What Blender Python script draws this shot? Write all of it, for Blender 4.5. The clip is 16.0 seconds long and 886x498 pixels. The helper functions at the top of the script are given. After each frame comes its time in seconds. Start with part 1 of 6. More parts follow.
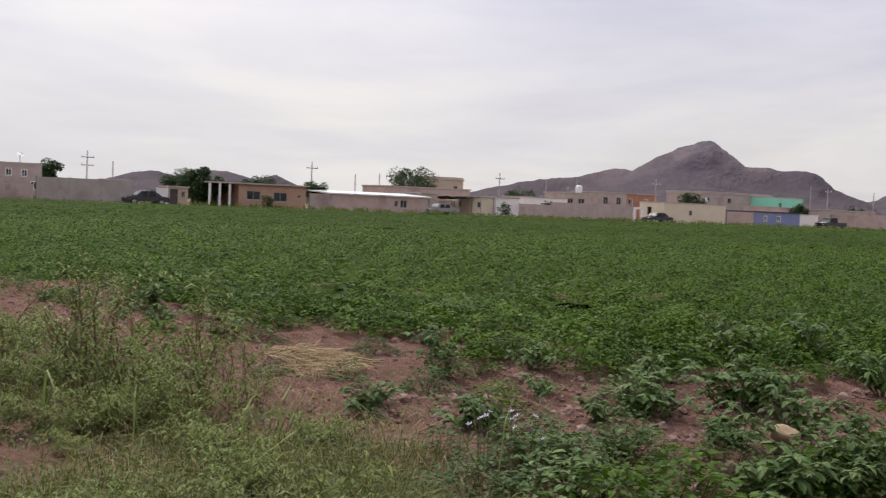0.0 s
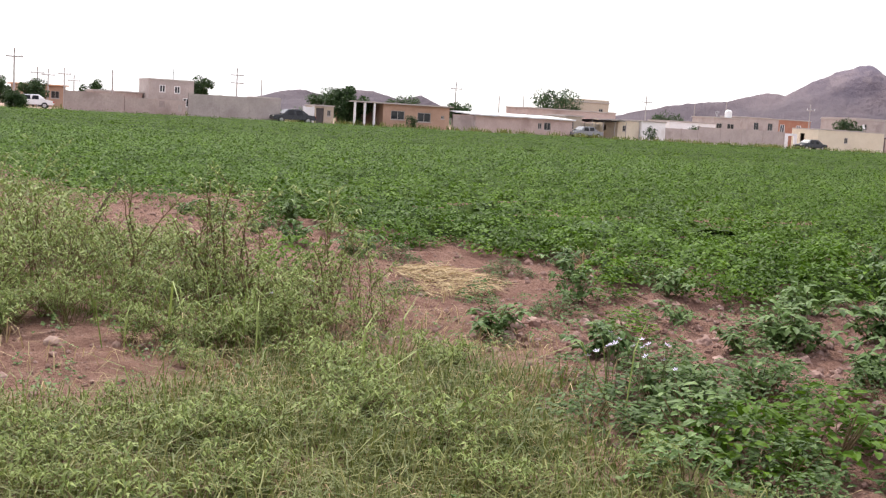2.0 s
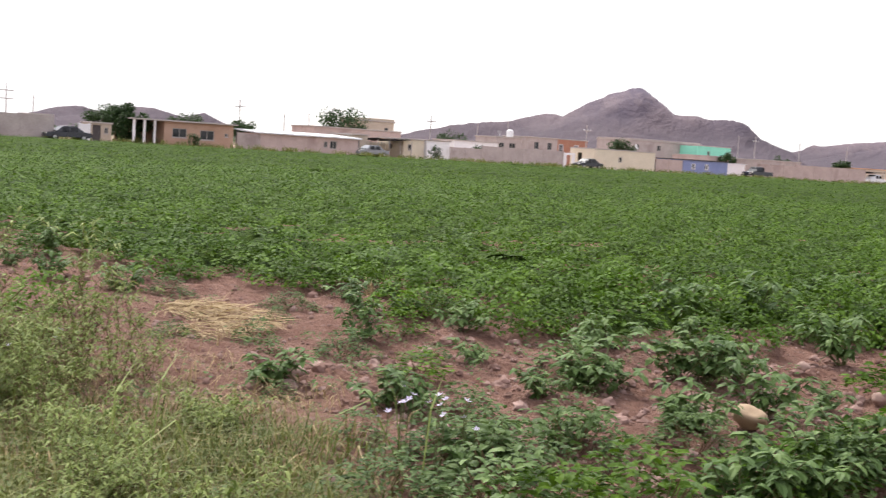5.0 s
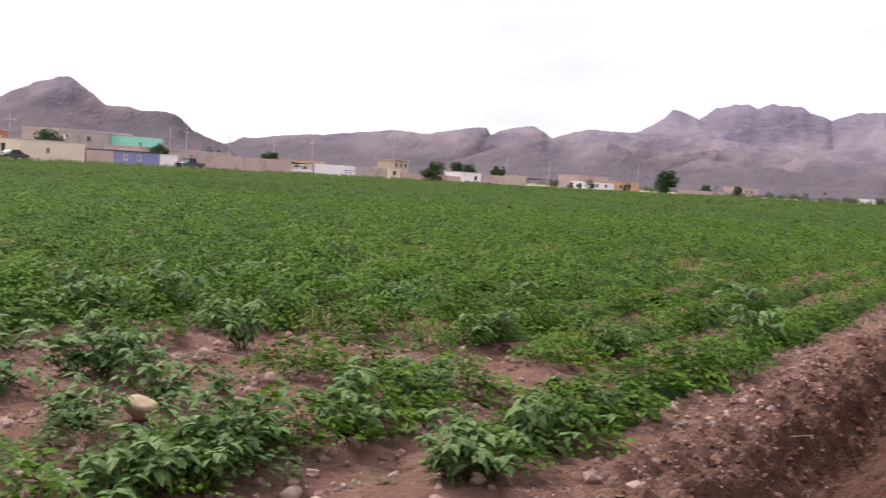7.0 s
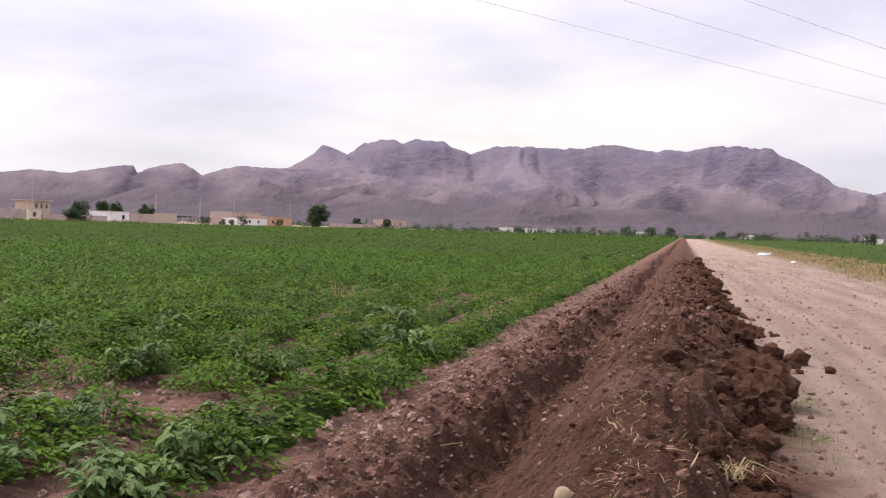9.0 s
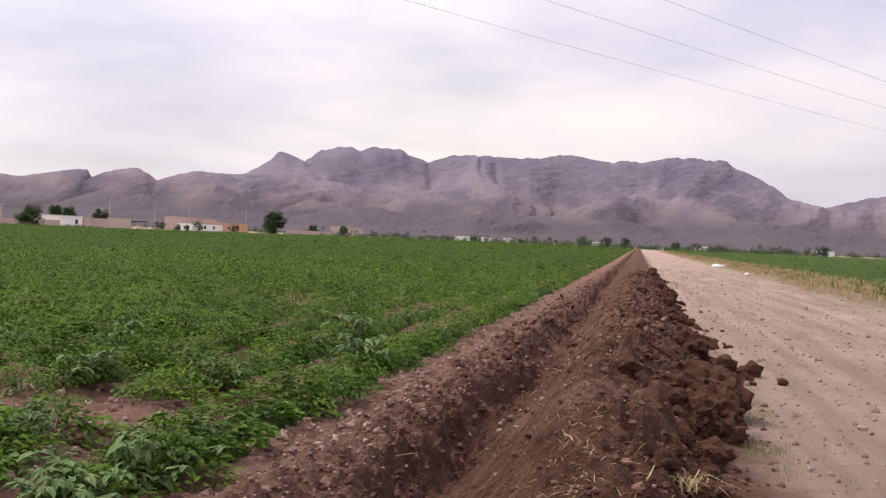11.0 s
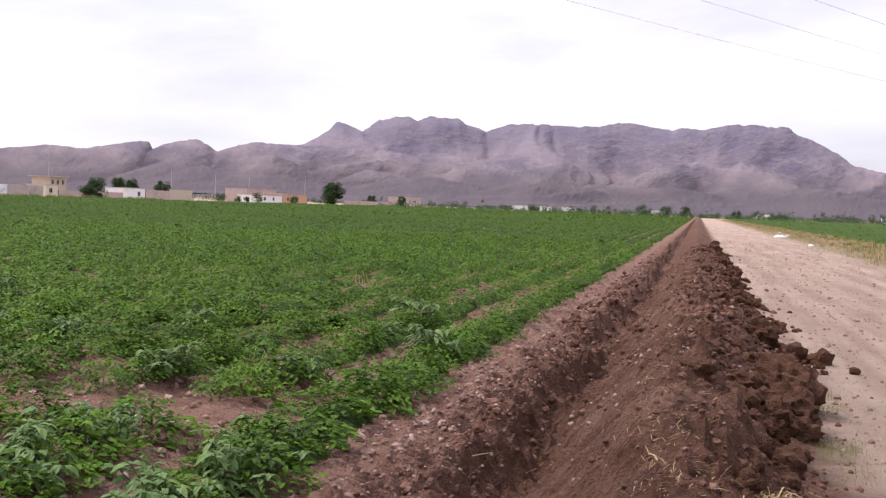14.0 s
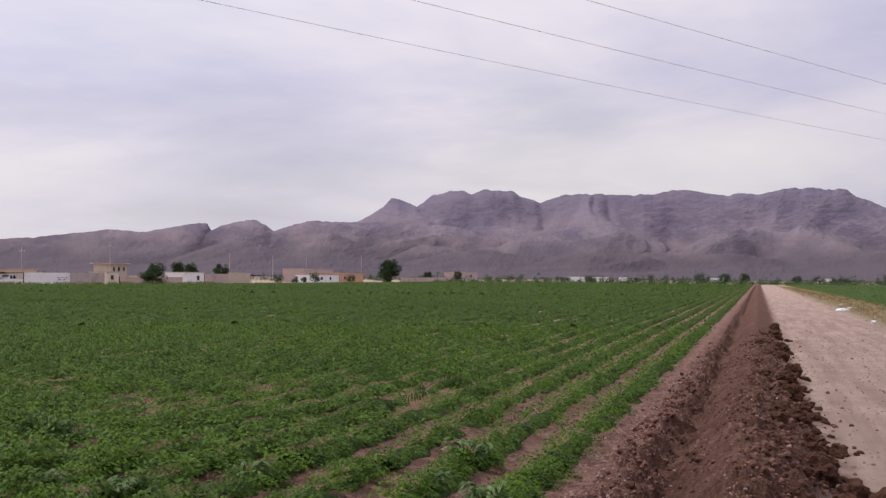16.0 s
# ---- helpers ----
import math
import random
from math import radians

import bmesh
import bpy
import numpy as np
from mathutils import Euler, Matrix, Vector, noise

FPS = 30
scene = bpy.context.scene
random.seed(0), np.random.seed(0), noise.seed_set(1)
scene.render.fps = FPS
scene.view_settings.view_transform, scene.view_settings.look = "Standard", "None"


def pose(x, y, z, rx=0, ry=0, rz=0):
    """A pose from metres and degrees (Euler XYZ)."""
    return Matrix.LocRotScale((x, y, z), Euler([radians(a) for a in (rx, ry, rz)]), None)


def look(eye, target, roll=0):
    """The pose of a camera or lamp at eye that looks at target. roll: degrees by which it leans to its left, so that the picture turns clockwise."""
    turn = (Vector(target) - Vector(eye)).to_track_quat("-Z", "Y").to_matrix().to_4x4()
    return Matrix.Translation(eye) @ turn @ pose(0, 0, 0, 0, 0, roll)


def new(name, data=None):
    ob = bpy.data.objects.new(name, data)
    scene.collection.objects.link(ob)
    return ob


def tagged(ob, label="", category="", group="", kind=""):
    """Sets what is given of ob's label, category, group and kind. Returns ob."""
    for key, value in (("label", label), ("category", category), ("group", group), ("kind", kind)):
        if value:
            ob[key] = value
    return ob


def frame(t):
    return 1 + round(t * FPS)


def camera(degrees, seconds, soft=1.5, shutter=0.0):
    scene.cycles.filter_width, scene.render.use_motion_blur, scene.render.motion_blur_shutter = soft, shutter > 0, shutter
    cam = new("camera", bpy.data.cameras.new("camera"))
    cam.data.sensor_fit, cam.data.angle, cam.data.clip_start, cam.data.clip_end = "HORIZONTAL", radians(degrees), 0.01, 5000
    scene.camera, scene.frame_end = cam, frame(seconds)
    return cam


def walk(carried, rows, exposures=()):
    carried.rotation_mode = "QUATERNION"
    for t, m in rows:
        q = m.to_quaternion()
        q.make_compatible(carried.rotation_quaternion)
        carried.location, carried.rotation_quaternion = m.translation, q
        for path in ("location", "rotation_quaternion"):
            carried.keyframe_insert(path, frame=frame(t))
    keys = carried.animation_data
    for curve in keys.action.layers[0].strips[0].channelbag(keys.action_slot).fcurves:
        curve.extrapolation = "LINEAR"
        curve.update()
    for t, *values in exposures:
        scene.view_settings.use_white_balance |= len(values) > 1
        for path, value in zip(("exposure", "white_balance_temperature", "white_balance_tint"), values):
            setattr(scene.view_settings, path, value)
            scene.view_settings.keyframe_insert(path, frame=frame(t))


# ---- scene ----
cam = camera(40.83, 16.0, soft=1.2, shutter=0.2)


def eye(x, y, z, yaw, pitch, roll):
    """A pose from a place, the turn to the left of +y, the tilt upwards and the lean, in degrees."""
    a, b = radians(yaw), radians(pitch)
    ahead = Vector((-math.sin(a) * math.cos(b), math.cos(a) * math.cos(b), math.sin(b)))
    return look((x, y, z), Vector((x, y, z)) + ahead, roll)


walk(cam, [
    (0.0, eye(0.602, -0.679, 1.189, 58.02, -2.10, 2.39)),
    (0.5, eye(0.650, -0.645, 1.185, 61.96, -2.50, 2.53)),
    (1.0, eye(0.646, -0.612, 1.171, 63.98, -3.24, 2.66)),
    (1.5, eye(0.640, -0.621, 1.164, 63.93, -4.89, 3.26)),
    (2.0, eye(0.435, -0.516, 1.159, 64.66, -6.16, 3.31)),
    (2.5, eye(0.200, -0.404, 1.160, 65.15, -6.70, 3.39)),
    (3.0, eye(-0.045, -0.295, 1.163, 65.20, -7.12, 4.00)),
    (3.2, eye(-0.140, -0.246, 1.169, 65.17, -7.17, 4.20)),
    (5.3, eye(-0.108, -0.151, 1.200, 50.61, -4.18, 3.58)),
    (5.5, eye(-0.106, -0.118, 1.206, 47.74, -3.86, 3.69)),
    (6.0, eye(-0.081, -0.044, 1.194, 41.16, -3.16, 3.43)),
    (6.5, eye(-0.015, -0.038, 1.197, 34.77, -3.51, 3.34)),
    (7.0, eye(0.022, 0.005, 1.192, 27.84, -3.47, 3.41)),
    (7.5, eye(0.057, 0.017, 1.183, 20.56, -3.47, 2.23)),
    (8.0, eye(0.058, 0.039, 1.162, 15.02, -2.63, 1.81)),
    (8.5, eye(0.053, 0.033, 1.141, 12.95, -1.56, 2.40)),
    (9.0, eye(0.045, 0.041, 1.118, 11.41, -1.00, 1.81)),
    (9.2, eye(0.042, 0.054, 1.111, 10.90, -0.90, 2.10)),
    (11.5, eye(0.034, 0.050, 1.128, 9.25, -0.32, 2.39)),
    (12.0, eye(0.020, 0.024, 1.128, 9.58, 0.01, 2.08)),
    (12.5, eye(0.006, 0.009, 1.120, 10.44, 0.16, 1.49)),
    (13.0, eye(-0.007, 0.004, 1.120, 11.68, -0.13, 1.81)),
    (13.5, eye(-0.021, 0.007, 1.136, 12.27, -0.36, 1.30)),
    (14.0, eye(-0.051, -0.005, 1.299, 12.06, -2.11, 2.12)),
    (14.5, eye(-0.048, -0.026, 1.589, 12.45, -2.99, 2.06)),
    (15.0, eye(-0.043, -0.024, 1.821, 13.08, -2.06, 1.90)),
    (15.5, eye(-0.033, -0.012, 1.935, 14.32, -0.77, 1.11)),
    (16.0, eye(0.014, -0.021, 1.971, 14.86, 1.34, 0.46)),
], exposures=[(0.0, -0.45, 6550, 10), (0.5, -0.42, 6550, 10), (1.0, -0.33, 6550, 10), (1.5, 0.2, 6500, 10), (2.0, 0.5, 6550, 10), (3.0, 0.8, 6600, 10), (5.3, 0.3, 6550, 10), (6.0, 0.1, 6550, 11), (7.0, 0.32, 6550, 12),
              (8.0, 0.42, 6550, 13), (9.0, 0.08, 6530, 14), (11.5, -0.08, 6680, 15), (12.5, -0.2, 6600, 15), (13.5, -0.06, 6450, 14), (14.5, 0.45, 6350, 12), (15.0, 0.25, 6400, 12), (15.5, -0.1, 6350, 14), (16.0, -0.42, 6330, 17)])

# ---- sky and sun ----
SUN_TURN, SUN_HEIGHT = 80.0, 54.0      # degrees to the left of +y, and above the horizon
world = bpy.data.worlds.new("overcast")
scene.world = world
world.use_nodes = True
wt = world.node_tree
wn, wl = wt.nodes, wt.links
wn.clear()


def wnode(kind, **values):
    n = wn.new(kind)
    for k, v in values.items():
        n.inputs[k].default_value = v
    return n


w_out, w_bg = wn.new("ShaderNodeOutputWorld"), wn.new("ShaderNodeBackground")
w_sky = wn.new("ShaderNodeTexSky")
w_sky.sky_type, w_sky.sun_disc = "NISHITA", False
w_sky.sun_elevation, w_sky.sun_rotation = radians(SUN_HEIGHT), radians(-SUN_TURN)
w_sky.air_density, w_sky.dust_density = 1.0, 2.0
w_sky_gain = wn.new("ShaderNodeVectorMath")
w_sky_gain.operation = "SCALE"
w_sky_gain.inputs["Scale"].default_value = 0.11
wl.new(w_sky.outputs[0], w_sky_gain.inputs[0])
w_co, w_sep = wn.new("ShaderNodeTexCoord"), wn.new("ShaderNodeSeparateXYZ")
wl.new(w_co.outputs["Generated"], w_sep.inputs[0])


def wmath(op, a, b):
    n = wn.new("ShaderNodeMath")
    n.operation = op
    for i, v in enumerate((a, b)):
        if isinstance(v, (int, float)):
            n.inputs[i].default_value = v
        else:
            wl.new(v, n.inputs[i])
    return n.outputs[0]


# the cloud layer lies flat overhead: direction over height
w_high = wmath("ADD", wmath("MAXIMUM", w_sep.outputs[2], 0.0), 0.16)
w_flat = wn.new("ShaderNodeCombineXYZ")
wl.new(wmath("DIVIDE", w_sep.outputs[0], w_high), w_flat.inputs[0])
wl.new(wmath("DIVIDE", w_sep.outputs[1], w_high), w_flat.inputs[1])


def wnoise(scale, detail, rough, shift):
    m = wn.new("ShaderNodeMapping")
    m.inputs["Location"].default_value = shift
    n = wnode("ShaderNodeTexNoise", Scale=scale, Detail=detail, Roughness=rough, Distortion=0.35)
    wl.new(w_flat.outputs[0], m.inputs[0])
    wl.new(m.outputs[0], n.inputs["Vector"])
    return n.outputs["Fac"]


def wramp(fac, *stops):
    r = wn.new("ShaderNodeValToRGB")
    while len(r.color_ramp.elements) < len(stops):
        r.color_ramp.elements.new(0.5)
    for e, (p, c) in zip(r.color_ramp.elements, stops):
        e.position, e.color = p, (*c, 1)
    wl.new(fac, r.inputs[0])
    return r.outputs[0]


def wmix(fac, a, b):
    n = wn.new("ShaderNodeMixRGB")
    for i, v in enumerate((fac, a, b)):
        if isinstance(v, (int, float)):
            n.inputs[i].default_value = v
        elif isinstance(v, tuple):
            n.inputs[i].default_value = (*v, 1)
        else:
            wl.new(v, n.inputs[i])
    return n.outputs[0]


clouds = wramp(wnoise(0.55, 6, 0.55, (3.1, 1.7, 0)), (0.37, (0.60, 0.61, 0.78)), (0.48, (0.76, 0.755, 0.90)), (0.58, (0.95, 0.92, 0.98)), (0.69, (1.08, 1.05, 1.03)))
low_glow = wramp(w_sep.outputs[2], (0.0, (1.0, 1.0, 1.0)), (0.07, (0.75, 0.75, 0.75)), (0.16, (0.0, 0.0, 0.0)))
veil = wmix(wmath("MULTIPLY", low_glow, 0.55), clouds, (1.0, 0.97, 0.9))
gaps = wramp(wnoise(0.9, 4, 0.5, (-5.3, 8.2, 0)), (0.52, (0, 0, 0)), (0.7, (1, 1, 1)))
w_thin = wmix(wmath("MULTIPLY", gaps, 0.25), veil, w_sky_gain.outputs[0])
# overcast sky: twice as bright overhead as near the horizon
w_lift = wn.new("ShaderNodeVectorMath")
w_lift.operation = "SCALE"
wl.new(w_thin, w_lift.inputs[0])
wl.new(wmath("ADD", wmath("MULTIPLY", wmath("MAXIMUM", w_sep.outputs[2], 0.0), 0.5), 0.95), w_lift.inputs["Scale"])
# the sun glows through the thin cloud round it
w_dot = wn.new("ShaderNodeVectorMath")
w_dot.operation = "DOT_PRODUCT"
wl.new(w_co.outputs["Generated"], w_dot.inputs[0])
w_dot.inputs[1].default_value = (-math.sin(radians(SUN_TURN)) * math.cos(radians(SUN_HEIGHT)), math.cos(radians(SUN_TURN)) * math.cos(radians(SUN_HEIGHT)), math.sin(radians(SUN_HEIGHT)))
w_glow = wmath("POWER", wmath("MAXIMUM", w_dot.outputs["Value"], 0.0), 2.6)
w_bright = wn.new("ShaderNodeMixRGB")
w_bright.blend_type = "ADD"
wl.new(wmath("MULTIPLY", w_glow, 0.9), w_bright.inputs[0])
wl.new(w_lift.outputs[0], w_bright.inputs[1])
w_bright.inputs[2].default_value = (1.0, 0.97, 0.92, 1)
w_all = w_bright.outputs[0]
wl.new(w_all, w_bg.inputs[0])
w_bg.inputs[1].default_value = 0.96
wl.new(w_bg.outputs[0], w_out.inputs[0])

sun = new("sun", bpy.data.lights.new("sun", "SUN"))
sun.data.energy, sun.data.angle, sun.data.color = 3.1, radians(13), (1.0, 0.95, 0.88)
sun.matrix_world = look(Vector((-math.sin(radians(SUN_TURN)) * 50, math.cos(radians(SUN_TURN)) * 50, 50 * math.tan(radians(SUN_HEIGHT)))), (0, 0, 0))

# ---- materials ----


class Mat:
    """A node material with short ways to add nodes."""

    def __init__(self, name, rough=0.8, metal=0.0, spec=0.3):
        self.m = bpy.data.materials.new(name)
        self.m.use_nodes = True
        self.t = self.m.node_tree
        self.b = self.t.nodes["Principled BSDF"]
        self.b.inputs["Roughness"].default_value = rough
        self.b.inputs["Metallic"].default_value = metal
        self.b.inputs["Specular IOR Level"].default_value = spec

    def n(self, kind, **values):
        node = self.t.nodes.new(kind)
        for k, v in values.items():
            node.inputs[k].default_value = v
        return node

    def ln(self, a, b):
        self.t.links.new(a, b)

    def pos(self):
        return self.n("ShaderNodeNewGeometry").outputs["Position"]

    def noise(self, scale, detail=4.0, rough=0.6, vec=None):
        node = self.n("ShaderNodeTexNoise", Scale=scale, Detail=detail, Roughness=rough)
        self.ln(vec or self.pos(), node.inputs["Vector"])
        return node.outputs["Fac"]

    def ramp(self, fac, *stops):
        r = self.n("ShaderNodeValToRGB")
        while len(r.color_ramp.elements) < len(stops):
            r.color_ramp.elements.new(0.5)
        for e, (p, c) in zip(r.color_ramp.elements, stops):
            c = c if isinstance(c, tuple) else (c, c, c)
            e.position, e.color = p, (*c, 1)
        self.ln(fac, r.inputs[0])
        return r.outputs[0]

    def mix(self, fac, a, b, how="MIX"):
        node = self.n("ShaderNodeMixRGB")
        node.blend_type = how
        for i, v in enumerate((fac, a, b)):
            if isinstance(v, (int, float)):
                node.inputs[i].default_value = v if i == 0 else (v, v, v, 1)
            elif isinstance(v, tuple):
                node.inputs[i].default_value = (*v, 1)
            else:
                self.ln(v, node.inputs[i])
        return node.outputs[0]

    def math(self, op, a, b):
        node = self.n("ShaderNodeMath")
        node.operation = op
        for i, v in enumerate((a, b)):
            if isinstance(v, (int, float)):
                node.inputs[i].default_value = v
            else:
                self.ln(v, node.inputs[i])
        return node.outputs[0]

    def color(self, out):
        if isinstance(out, tuple):
            self.b.inputs["Base Color"].default_value = (*out, 1)
        else:
            self.ln(out, self.b.inputs["Base Color"])

    def bump(self, fac, strength=0.5, depth=0.01):
        node = self.n("ShaderNodeBump", Strength=strength, Distance=depth)
        self.ln(fac, node.inputs["Height"])
        self.ln(node.outputs[0], self.b.inputs["Normal"])


def plain(name, c1, c2, scale=6.0, rough=0.8, metal=0.0, spec=0.3, bump=0.3, depth=0.01, stain=None):
    """A surface of two tones at two scales with fine relief."""
    m = Mat(name, rough, metal, spec)
    big, fine = m.noise(scale, 5), m.noise(scale * 9, 4)
    c = m.mix(m.ramp(big, (0.3, 0.0), (0.7, 1.0)), c1, c2)
    c = m.mix(m.math("MULTIPLY", m.ramp(fine, (0.4, 0.0), (0.75, 1.0)), 0.35), c, tuple(0.55 * v for v in c1))
    if stain:
        c = m.mix(m.ramp(m.noise(scale * 0.35, 6), (0.55, 0.0), (0.68, 0.7)), c, stain)
    m.color(c)
    m.bump(fine, bump, depth)
    return m.m


def leafy(name, dark, mid, light, shine=0.45, spec=0.4, through_light=0.25, patch=0.5, blotch=0.0, clump=0.0):
    """Leaves: every leaf takes a tone of its own, and patches of the crop differ."""
    m = Mat(name, shine, 0.0, spec)
    g = m.n("ShaderNodeNewGeometry")
    tone = g.outputs["Random Per Island"]
    if clump:
        sprig = m.ramp(m.noise(3.2, 4, 0.65), (0.34, 0.0), (0.66, 1.0))
        tone = m.math("ADD", m.math("MULTIPLY", tone, 1 - clump), m.math("MULTIPLY", sprig, clump))
    c = m.ramp(tone, (0.05, dark), (0.5, mid), (0.92, light))
    c = m.mix(m.math("MULTIPLY", m.ramp(m.noise(patch, 3), (0.35, 0.0), (0.7, 1.0)), 0.45), c, light)
    if blotch:
        c = m.mix(m.math("MULTIPLY", m.ramp(m.noise(1.5, 3, 0.6), (0.47, 0.0), (0.62, 1.0)), blotch), c, dark)
    o = m.n("ShaderNodeObjectInfo")
    c = m.mix(m.math("MULTIPLY", o.outputs["Random"], 0.3), c, mid)
    m.color(c)
    tr, mx = m.n("ShaderNodeBsdfTranslucent"), m.n("ShaderNodeMixShader", Fac=through_light)
    m.ln(c, tr.inputs[0])
    out = m.t.nodes["Material Output"]
    m.ln(m.b.outputs[0], mx.inputs[1])
    m.ln(tr.outputs[0], mx.inputs[2])
    m.ln(mx.outputs[0], out.inputs[0])
    return m.m


def ground_material():
    """Soil of the field, the dug bank, the gravel road, the dry verge and the far plain, each with its own stones and stains."""
    m = Mat("ground_soil", 0.95, 0.0, 0.15)
    p = m.pos()
    sep = m.n("ShaderNodeSeparateXYZ")
    m.ln(p, sep.inputs[0])
    wob = m.math("MULTIPLY", m.math("SUBTRACT", m.noise(1.3, 4), 0.5), 1.1)
    x = m.math("ADD", sep.outputs[0], wob)
    y = m.math("ADD", sep.outputs[1], m.math("MULTIPLY", wob, 30.0))
    speck = m.n("ShaderNodeTexVoronoi", Scale=26.0)
    m.ln(p, speck.inputs["Vector"])
    speck2 = m.n("ShaderNodeTexVoronoi", Scale=60.0)
    m.ln(p, speck2.inputs["Vector"])
    fine, mid, big = m.noise(40, 5, 0.7), m.noise(6, 5), m.noise(0.6, 4)
    pebble = m.math("MULTIPLY", m.ramp(speck.outputs["Distance"], (0.16, 1.0), (0.3, 0.0)), m.ramp(mid, (0.45, 0.0), (0.6, 1.0)))
    grit = m.ramp(speck2.outputs["Distance"], (0.12, 1.0), (0.28, 0.0))
    soil = m.mix(m.ramp(mid, (0.3, 0.0), (0.7, 1.0)), (0.190, 0.098, 0.070), (0.325, 0.190, 0.143))
    soil = m.mix(m.math("MULTIPLY", pebble, 0.7), soil, (0.38, 0.27, 0.225))
    dug = m.mix(m.ramp(mid, (0.35, 0.0), (0.7, 1.0)), (0.082, 0.038, 0.023), (0.178, 0.088, 0.058))
    dug = m.mix(m.math("MULTIPLY", m.ramp(m.noise(0.9, 5, 0.65), (0.5, 0.0), (0.68, 1.0)), 0.7), dug, (0.25, 0.142, 0.106))
    dug = m.mix(m.math("MULTIPLY", m.math("MULTIPLY", grit, m.ramp(big, (0.4, 0.0), (0.65, 1.0))), 0.45), dug, (0.3, 0.21, 0.16))
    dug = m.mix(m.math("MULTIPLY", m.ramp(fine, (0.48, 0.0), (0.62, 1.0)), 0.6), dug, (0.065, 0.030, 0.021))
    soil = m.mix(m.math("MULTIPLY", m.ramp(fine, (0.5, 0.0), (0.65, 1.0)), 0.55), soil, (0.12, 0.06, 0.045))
    road = m.mix(m.ramp(big, (0.3, 0.0), (0.7, 1.0)), (0.37, 0.262, 0.205), (0.49, 0.365, 0.295))
    road = m.mix(m.math("MULTIPLY", grit, 0.35), road, (0.47, 0.38, 0.33))
    road = m.mix(m.math("MULTIPLY", m.ramp(fine, (0.5, 0.0), (0.75, 1.0)), 0.35), road, (0.17, 0.11, 0.085))
    along = m.n("ShaderNodeMapping")
    along.inputs["Scale"].default_value = (1.0, 0.05, 1.0)
    m.ln(p, along.inputs[0])
    track = m.noise(2.4, 4, 0.6, along.outputs[0])
    road = m.mix(m.math("MULTIPLY", m.ramp(track, (0.42, 0.0), (0.62, 1.0)), 0.5), road, (0.24, 0.155, 0.12))
    verge = m.mix(m.ramp(mid, (0.4, 0.0), (0.6, 1.0)), (0.30, 0.22, 0.15), (0.19, 0.18, 0.09))
    plainland = m.mix(m.ramp(m.noise(0.02, 5), (0.35, 0.0), (0.65, 1.0)), (0.16, 0.14, 0.075), (0.27, 0.21, 0.14))

    def step(v, a, b):
        r = m.n("ShaderNodeMapRange")
        r.inputs["From Min"].default_value, r.inputs["From Max"].default_value = a, b
        m.ln(v, r.inputs["Value"])
        return r.outputs[0]
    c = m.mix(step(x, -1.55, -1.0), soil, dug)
    c = m.mix(step(x, 0.55, 0.95), c, road)
    c = m.mix(step(x, 4.9, 5.6), c, verge)
    c = m.mix(step(y, 418, 445), c, plainland)
    c = m.mix(step(sep.outputs[0], -114, -117), c, road)
    c = m.mix(step(sep.outputs[0], -170, -220), c, plainland)
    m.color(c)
    m.bump(m.math("ADD", m.math("MULTIPLY", pebble, 0.6), m.math("ADD", m.math("MULTIPLY", fine, 1.4), m.math("ADD", m.math("MULTIPLY", mid, 1.5), m.math("MULTIPLY", grit, 0.4)))), 1.0, 0.04)
    return m.m


def mountain_material():
    m = Mat("hazy_mountain_rock", 0.95, 0.0, 0.1)
    p = m.pos()
    sep = m.n("ShaderNodeSeparateXYZ")
    m.ln(p, sep.inputs[0])
    round_about = m.n("ShaderNodeCombineXYZ")
    m.ln(m.math("MULTIPLY", m.math("ARCTAN2", sep.outputs[0], sep.outputs[1]), 2800.0), round_about.inputs[0])
    m.ln(m.math("MULTIPLY", sep.outputs[2], 1.7), round_about.inputs[1])
    v = round_about.outputs[0]
    big, mid, fine = m.noise(0.006, 6, 0.6, v), m.noise(0.022, 6, 0.65, v), m.noise(0.08, 4, 0.7, v)

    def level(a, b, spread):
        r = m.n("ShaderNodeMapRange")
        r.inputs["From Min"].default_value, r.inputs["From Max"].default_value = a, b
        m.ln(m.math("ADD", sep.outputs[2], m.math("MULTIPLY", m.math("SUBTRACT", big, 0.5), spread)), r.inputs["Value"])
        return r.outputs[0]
    # purplish tones: the distance haze is mixed into the rock colour
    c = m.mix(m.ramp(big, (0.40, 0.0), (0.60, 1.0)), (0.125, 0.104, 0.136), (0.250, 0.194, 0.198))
    c = m.mix(m.math("MULTIPLY", m.ramp(mid, (0.50, 0.0), (0.62, 1.0)), 0.5), c, (0.31, 0.245, 0.238))
    # bluer haze tint painted in towards the tops
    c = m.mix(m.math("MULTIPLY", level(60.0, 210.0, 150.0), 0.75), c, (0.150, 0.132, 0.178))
    c = m.mix(m.math("MULTIPLY", m.ramp(fine, (0.5, 0.0), (0.68, 1.0)), 0.3), c, (0.090, 0.078, 0.100))
    c = m.mix(m.math("MULTIPLY", level(130.0, 40.0, 60.0), 0.9), c, (0.078, 0.064, 0.074))
    m.color(c)
    m.bump(m.math("ADD", mid, m.math("MULTIPLY", big, 2.5)), 0.6, 18.0)
    return m.m


